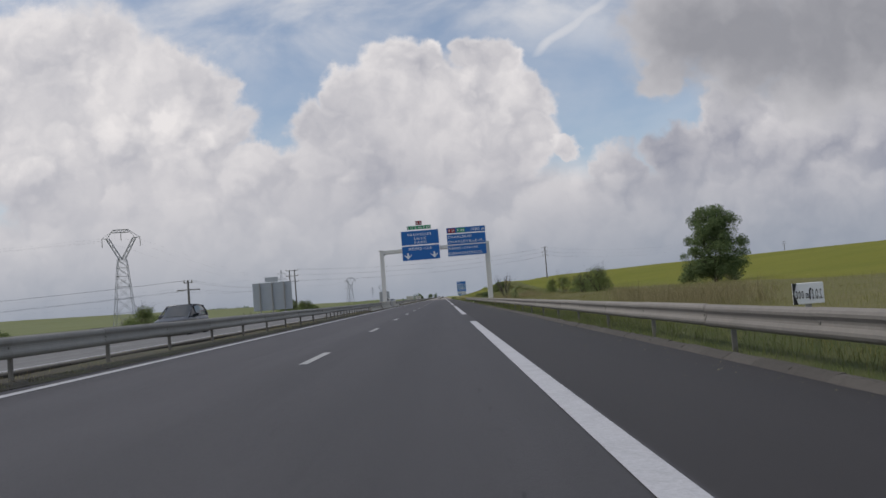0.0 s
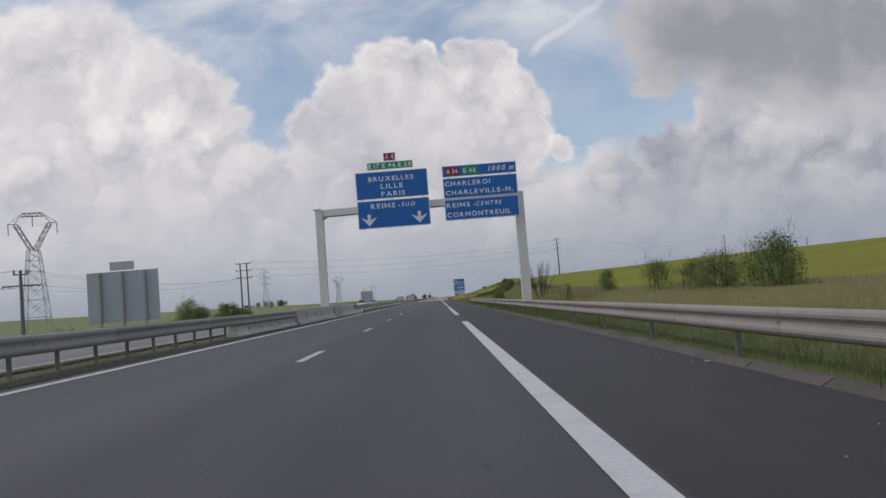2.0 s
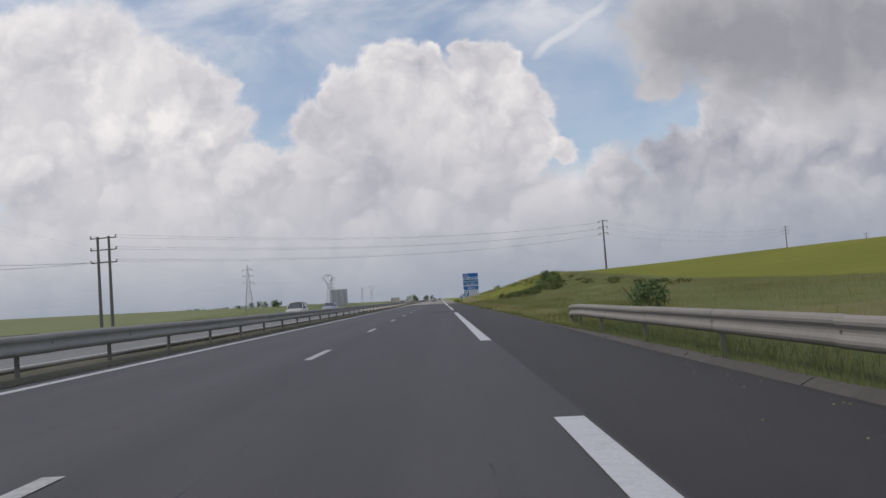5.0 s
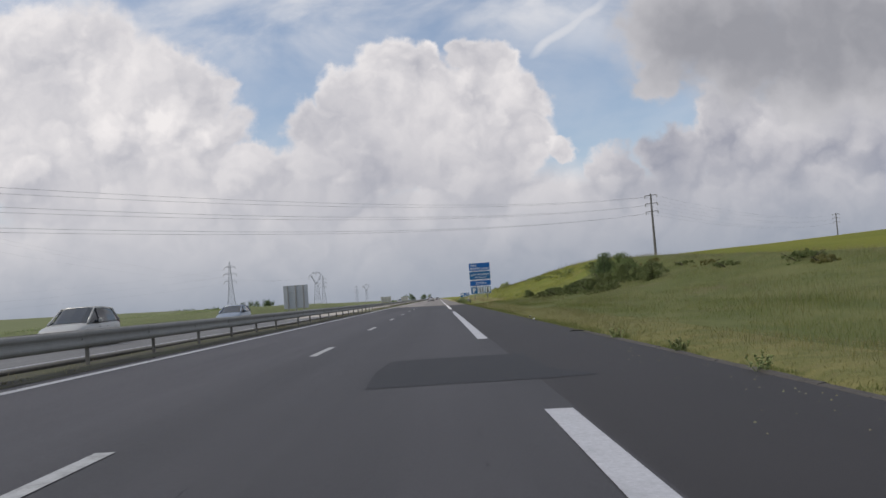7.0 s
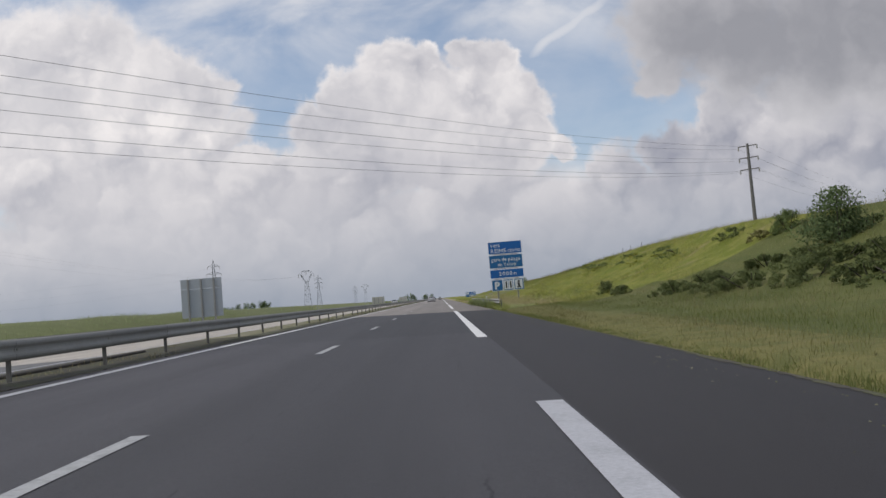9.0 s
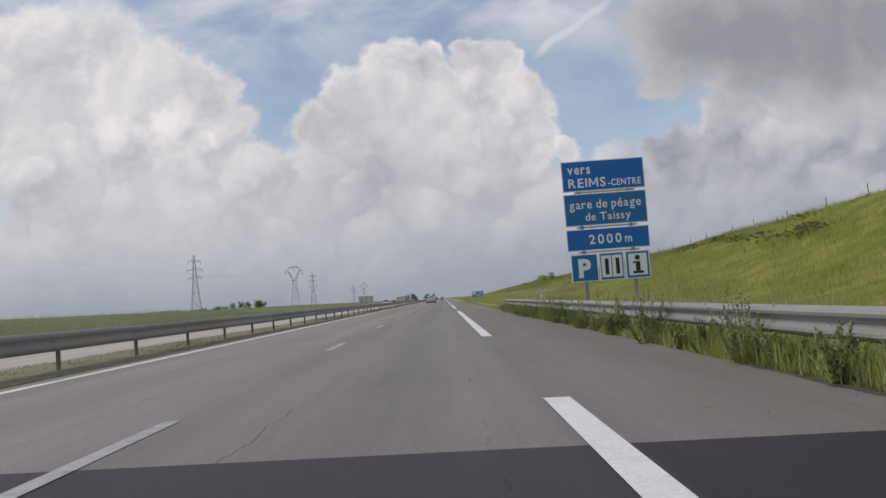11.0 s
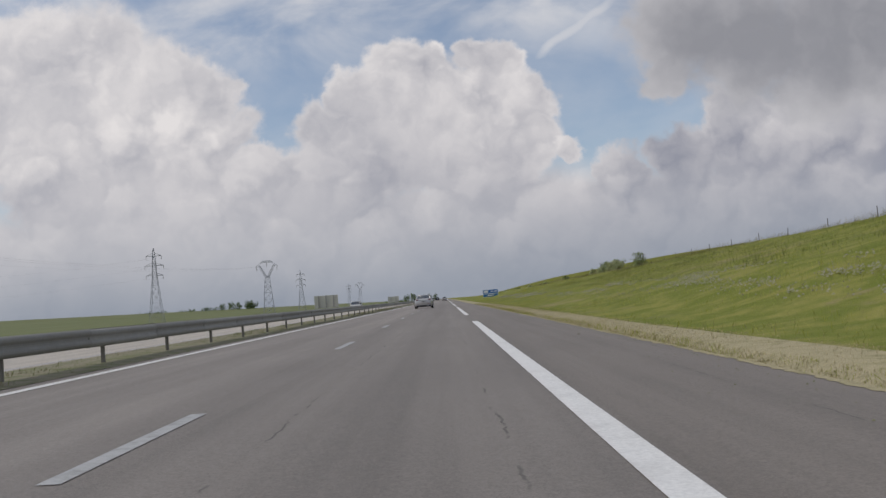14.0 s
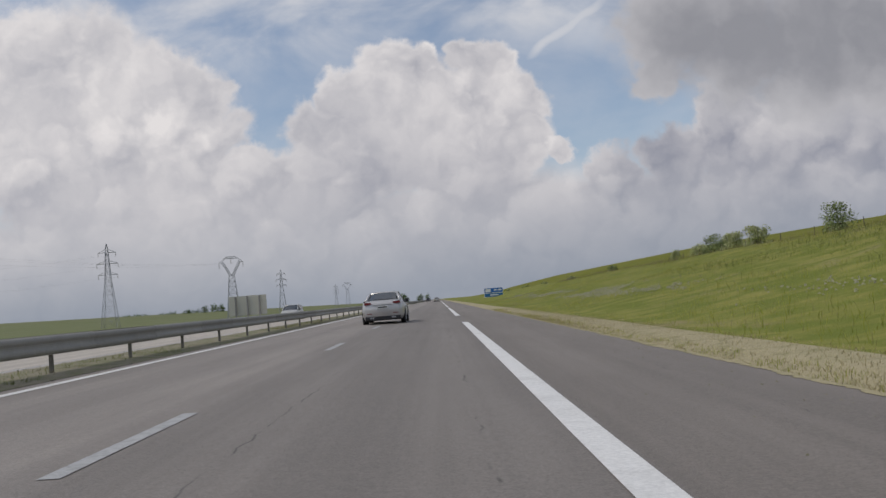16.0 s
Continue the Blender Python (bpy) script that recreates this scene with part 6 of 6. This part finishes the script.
for k, (lx, ly, ls) in enumerate([(2.29, 315.2, 0.035), (3.07, 313.8, 0.04), (3.37, 319.6, 0.07), (3.50, 322.2, 0.06), (2.94, 378.5, 0.03), (3.3, 330.1, 0.04), (3.2, 90.0, 0.03), (3.45, 61.0, 0.04), (3.4, 34.0, 0.03), (3.3, 23.0, 0.03), (2.8, 17.0, 0.02)]):
    crumple("loose_stone", lx, ly, ls, M_POST if k < 4 else M_DIRT, "small dark loose fragment on the hard shoulder", 20 + k, 0.4, "stone")
# Dirt that has washed over the edge of the asphalt, and grit along the kerb.
for y0, y1, mat, lab in ((196, 292, M_DIRT_DARK, "ragged line of dark dirt along the edge of the asphalt"), (336, 480, M_MOWN, "straw and dirt along the edge of the asphalt")):
    dv, df = [], []
    for k in range(int((y1 - y0) / 0.06) + 1):
        y = y0 + 0.06 * k
        x = 3.60 + 0.08 * noise.noise((y * 0.5, 1.0, 0.0)) + 0.06 * noise.noise((y * 2.1, 5.0, 0.0)) + 0.07 * noise.noise((y * 7.0, 2.0, 0.0)) + 0.05 * noise.noise((y * 19.0, 8.0, 0.0))
        dv += [(x, y, road_z(x) + 0.005), (3.70, y, road_z(3.7) + 0.008)]
        if k:
            df.append((2 * k - 2, 2 * k - 1, 2 * k + 1, 2 * k))
    tagged(place("edge_dirt", raw_mesh(dv, df, mat)), lab, "dirt", kind="stuff")
rngg = np.random.default_rng(31)
gv, gf = [], []
for k in range(3200):
    y = rngg.uniform(5, 480)
    x = 3.48 - abs(rngg.normal()) * (0.35 if k % 3 else 0.9)
    r, i = rngg.uniform(0.005, 0.016), len(gv)
    for q in range(4):
        a = q * math.pi / 2 + rngg.uniform(-0.5, 0.5)
        gv.append((x + r * math.cos(a), y + r * math.sin(a), road_z(x) + 0.002))
    gv.append((x, y, road_z(x) + r * 0.9))
    gf += [(i + q, i + (q + 1) % 4, i + 4) for q in range(4)]
tagged(place("grit", raw_mesh(gv, gf, M_DIRT)), "fine pale grit scattered on the hard shoulder", "gravel", kind="stuff")
shred = bmesh.new()
last = None
for k in range(9):
    u = k / 8
    p = Vector((3.36 + 0.36 * u, 200.27 + 0.10 * math.sin(u * 5), road_z(3.5) + 0.008 + 0.012 * math.sin(u * 3.1)))
    if last:
        bar(shred, last, p, 0.013, 5)
    last = p
tagged(place("tyre_shred", mesh_of(shred, M_TYRE)), "black shred of tyre on the hard shoulder", "tyre shred")


# ---- vehicles ----
def loft(sections, mat_caps=True):
    """A skin over rings of the same number of corners."""
    bm = bmesh.new()
    rings = [[bm.verts.new(p) for p in ring] for ring in sections]
    for a, b in zip(rings, rings[1:]):
        for i in range(len(a)):
            j = (i + 1) % len(a)
            bm.faces.new((a[i], a[j], b[j], b[i]))
    bm.faces.new(rings[0])
    bm.faces.new(rings[-1][::-1])
    return bm


def body_ring(y, w, z0, z1, tuck=0.9):
    half = [(0.0, z1 + 0.02), (w * 0.55, z1 + 0.012), (w * 0.84, z1 - 0.02), (w * 0.955, z1 - 0.10), (w, z0 + (z1 - z0) * 0.52), (w * 0.985, z0 + (z1 - z0) * 0.22), (w * tuck, z0), (0.0, z0 - 0.01)]
    return [(x, y, z) for x, z in half] + [(-x, y, z) for x, z in half[-2:0:-1]]


def cabin_ring(y, wb, wt, z0, z1):
    half = [(0.0, z1 + 0.015), (wt * 0.7, z1), (wt, z1 - 0.06), (wt + (wb - wt) * 0.55, z0 + (z1 - z0) * 0.45), (wb, z0)]
    return [(x, y, z) for x, z in half] + [(-x, y, z) for x, z in half[-1:0:-1]]


def car(name, label, paint, x, y, turn, length, width, height, body, cabin, roof, wheel_r, axles, sporty=False):
    """A car with its tail at the origin, heading along its own y. body: rows of place along the car, half width, bottom and top;
    cabin: rows of place, half width at the belt and at the roof, belt and roof height."""
    ob = thing(name, x, y, road_z(x), label, "car", "cars on the motorway", turn=turn)
    h = width / 2
    bm = loft([body_ring(a * length, b * h, c, d) for a, b, c, d in body])
    bmesh.ops.subdivide_edges(bm, edges=bm.edges[:], cuts=1, smooth=0.4)
    shell = part("body", bm, paint, ob, smooth=True)
    rings = [cabin_ring(a * length, b * h, c * h, d, e) for a, b, c, d, e in cabin]
    cells = {"rear_window": [], "windscreen": [], "side_window": [], "side_window_": [], "roof_lining": []}
    for k in range(len(rings) - 1):
        for i in range(8):
            if i == 4:
                continue
            upper_cell = i in (0, 1, 7)
            kind = ("rear_window" if k == 0 else "windscreen" if k == len(rings) - 2 else "roof_lining") if upper_cell else ("side_window" if i < 4 else "side_window_")
            cells[kind].append([rings[k][i], rings[k][i + 1], rings[k + 1][i + 1], rings[k + 1][i]])
        cells["rear_window" if k == 0 else "windscreen" if k == len(rings) - 2 else "roof_lining"].append([rings[k][8], rings[k][0], rings[k + 1][0], rings[k + 1][8]])
    for kind, quads in cells.items():
        bm = bmesh.new()
        for q in quads:
            bm.faces.new([bm.verts.new(p) for p in q])
        bmesh.ops.remove_doubles(bm, verts=bm.verts[:], dist=0.001)
        part(kind.strip("_"), bm, M_GLASS, ob, "dark tinted glass")
    top = []
    for a, b, c, d, e in cabin:
        if roof[0] <= a <= roof[1]:
            hw = c * h
            top.append([(s * hw * f, a * length, e + g) for s, f, g in ((-1, 1.03, -0.085), (-1, 0.97, 0.0), (-1, 0.6, 0.022), (1, 0.6, 0.022), (1, 0.97, 0.0), (1, 1.03, -0.085))])
    part("roof", loft(top), paint, ob, smooth=True)
    # Pillars follow the cabin's edge at tail, middle and screen.
    for i, j, wide in ((0, 1, 0.07), (len(cabin) - 2, len(cabin) - 1, 0.045)):
        a0, a1 = cabin[i], cabin[j]
        low, up = (a0, a1) if a0[4] < a1[4] else (a1, a0)
        for s in (-1, 1):
            bm = bmesh.new()
            p = Vector((s * (low[1] * h * 0.98), low[0] * length, low[3] + 0.02))
            q = Vector((s * (up[2] * h * 1.0), up[0] * length, up[4] - 0.03))
            bar(bm, p, q, wide, 6, wide * 0.8)
            part("pillar", bm, paint, ob, smooth=True)
    mid = min(cabin, key=lambda r: abs(r[0] - sum(axles) / 2))
    for s in (-1, 1):
        bm = bmesh.new()
        bar(bm, (s * mid[1] * h * 1.0, mid[0] * length, mid[3]), (s * mid[2] * h * 1.02, mid[0] * length - 0.05, mid[4] - 0.05), 0.035, 6)
        part("pillar", bm, M_TRIM, ob)
        my = cabin[-2][0] * length
        part("mirror", box_bm(min(s * (h * 0.93), s * (h * 1.10)), max(s * (h * 0.93), s * (h * 1.10)), my - 0.02, my + 0.14, mid[3] + 0.0, mid[3] + 0.15, bevel=0.03), M_TRIM if sporty else paint, ob)
        for q in (-0.28, 0.45):
            part("door_handle", box_bm(min(s * h * 0.965, s * h * 1.0), max(s * h * 0.965, s * h * 1.0), mid[0] * length + q - 0.5, mid[0] * length + q - 0.36, mid[3] - 0.20, mid[3] - 0.17), M_RIM, ob)
        lx = h * body[0][1]
        tz = body[1][3] - 0.16
        light = outline_bm([(s * lx * 0.60, tz + 0.06), (s * lx * 0.64, tz + 0.12), (s * lx * 1.0, tz + 0.15), (s * lx * 1.05, tz + 0.05), (s * lx * 0.82, tz + 0.03)], -0.018, 0.10)
        part("tail_light", light, M_TAIL, ob, "red tail light")
        part("reflector", box_bm(min(s * lx * 0.6, s * lx * 0.9), max(s * lx * 0.6, s * lx * 0.9), -0.012, 0.03, 0.47, 0.50), M_TAIL, ob)
        fx, fz = h * body[-1][1], body[-2][3] - 0.10
        part("head_light", box_bm(min(s * fx * 0.62, s * fx * 1.08), max(s * fx * 0.62, s * fx * 1.08), length - 0.22, length - 0.02, fz - 0.06, fz + 0.07, bevel=0.03), M_LAMP, ob, "clear headlight")
        if sporty:
            for q in (0.55, 0.68):
                bm = bmesh.new()
                bar(bm, (s * lx * q, -0.03, 0.30), (s * lx * q, 0.2, 0.30), 0.045, 10)
                part("exhaust_pipe", bm, M_RIM, ob)
    part("rear_bumper_skirt", box_bm(-h * 0.80, h * 0.80, -0.012, 0.3, 0.20, 0.37, bevel=0.02), M_TRIM, ob)
    plate = part("number_plate", box_bm(-0.26, 0.26, -0.035, 0.01, 0.70, 0.82, bevel=0.004), M_PLATE, ob)
    part("plate_bar", box_bm(-0.19, 0.21, -0.040, -0.034, 0.735, 0.785), M_BLACK, plate)
    part("boot_strip", box_bm(-0.42, 0.42, -0.025, 0.02, 0.845, 0.875), M_RIM, ob)
    part("grille", box_bm(-h * 0.5, h * 0.5, length - 0.06, length + 0.006, 0.42, 0.62, bevel=0.02), M_TRIM, ob)
    tyre_bm = bmesh.new()
    bmesh.ops.create_cone(tyre_bm, cap_ends=True, segments=28, radius1=wheel_r, radius2=wheel_r, depth=0.23, matrix=pose(0, 0, 0, 0, 90, 0))
    bmesh.ops.bevel(tyre_bm, geom=[e for e in tyre_bm.edges if len(e.link_faces) == 2 and any(len(g.verts) > 8 for g in e.link_faces)], offset=0.03, segments=2, affect="EDGES")
    tyre_me = mesh_of(tyre_bm, M_TYRE)
    rim_bm = bmesh.new()
    bmesh.ops.create_cone(rim_bm, cap_ends=True, segments=24, radius1=wheel_r * 0.68, radius2=wheel_r * 0.68, depth=0.236, matrix=pose(0, 0, 0, 0, 90, 0))
    rim_me = mesh_of(rim_bm, M_TRIM)
    spoke_bm = bmesh.new()
    for k in range(10):
        a = k * math.pi / 5
        for s in (-1, 1):
            bar(spoke_bm, (s * 0.122, 0.05 * math.cos(a), 0.05 * math.sin(a)), (s * 0.122, wheel_r * 0.66 * math.cos(a), wheel_r * 0.66 * math.sin(a)), 0.02, 4)
    spoke_me = mesh_of(spoke_bm, M_RIM)
    arch_me = mesh_of(outline_arch(wheel_r * 1.14), M_TRIM)
    for ay in axles:
        for s in (-1, 1):
            place("wheel_arch", arch_me, ob, Matrix.Translation((s * (h * 0.985 - 0.03), ay * length, wheel_r)))
            wheel = place("wheel", tyre_me, ob, pose(s * (h - 0.115), ay * length, wheel_r), "black tyre")
            place("rim", rim_me, wheel)
            place("spoke_star", spoke_me, wheel, None, "alloy wheel spokes")
    part("underbody", box_bm(-h * 0.8, h * 0.8, 0.25, length - 0.3, 0.17, 0.30), M_TRIM, ob)
    return ob


def outline_arch(r):
    """A solid black drum that stands in for the shaded hollow round a wheel."""
    bm = bmesh.new()
    bmesh.ops.create_cone(bm, cap_ends=True, segments=24, radius1=r, radius2=r, depth=0.08, matrix=pose(0, 0, 0, 0, 90, 0))
    return bm


SALOON_BODY = [(0.0, 0.80, 0.36, 0.88), (0.03, 0.90, 0.25, 1.02), (0.12, 0.97, 0.20, 1.06), (0.30, 1.0, 0.19, 1.00), (0.5, 0.985, 0.19, 0.95), (0.68, 0.99, 0.19, 0.93), (0.82, 0.985, 0.20, 0.86), (0.93, 0.90, 0.22, 0.74), (1.0, 0.62, 0.30, 0.58)]
SALOON_CABIN = [(0.12, 0.80, 0.62, 1.03, 1.10), (0.27, 0.88, 0.63, 0.98, 1.39), (0.42, 0.90, 0.64, 0.95, 1.45), (0.55, 0.90, 0.63, 0.92, 1.43), (0.73, 0.86, 0.66, 0.90, 0.98)]
HATCH_BODY = [(0.0, 0.84, 0.42, 0.96), (0.03, 0.94, 0.30, 1.06), (0.15, 0.985, 0.25, 1.08), (0.35, 1.0, 0.24, 1.05), (0.6, 0.99, 0.24, 1.02), (0.74, 0.985, 0.24, 1.0), (0.88, 0.95, 0.26, 0.90), (0.97, 0.84, 0.30, 0.74), (1.0, 0.66, 0.36, 0.62)]


def hatch_cabin(top):
    return [(0.02, 0.84, 0.70, 1.04, 1.12), (0.12, 0.90, 0.72, 1.05, top - 0.06), (0.32, 0.92, 0.73, 1.03, top), (0.52, 0.92, 0.72, 1.01, top - 0.03), (0.74, 0.88, 0.74, 0.98, 1.02)]


car("silver_saloon", "silver sports saloon with dark windows driving on the motorway", M_SILVER, -2.45, 447.9, 0.0, 4.97, 1.95, 1.46, SALOON_BODY, SALOON_CABIN, (0.25, 0.56), 0.34, (0.215, 0.815), True)
car("dark_suv", "dark grey sport utility car on the opposite carriageway", M_CARGREY, -14.7, 48.0, 180.0, 4.8, 1.95, 1.68, HATCH_BODY, hatch_cabin(1.66), (0.1, 0.53), 0.37, (0.19, 0.80))
car("white_car", "pale champagne compact sport utility car on the opposite carriageway", M_CARWHITE, -14.7, 215.5, 180.0, 4.5, 1.85, 1.66, HATCH_BODY, hatch_cabin(1.66), (0.1, 0.53), 0.35, (0.19, 0.80))
car("pale_hatchback", "pale blue hatchback on the opposite carriageway", M_CARBLUE, -14.7, 241.0, 180.0, 4.2, 1.78, 1.50, HATCH_BODY, hatch_cabin(1.50), (0.1, 0.53), 0.33, (0.19, 0.80))
car("white_car", "white hatchback far ahead on the motorway", M_CARWHITE, -0.6, 690.0, 0.0, 4.2, 1.8, 1.50, HATCH_BODY, hatch_cabin(1.50), (0.1, 0.53), 0.33, (0.19, 0.80))
car("grey_car", "grey hatchback far ahead on the motorway", M_CARGREY, -4.2, 760.0, 0.0, 4.2, 1.8, 1.50, HATCH_BODY, hatch_cabin(1.50), (0.1, 0.53), 0.33, (0.19, 0.80))
car("white_car", "white car on the opposite carriageway beside a sign", M_CARWHITE, -14.7, 497.0, 180.0, 4.4, 1.8, 1.50, HATCH_BODY, hatch_cabin(1.50), (0.1, 0.53), 0.33, (0.19, 0.80))
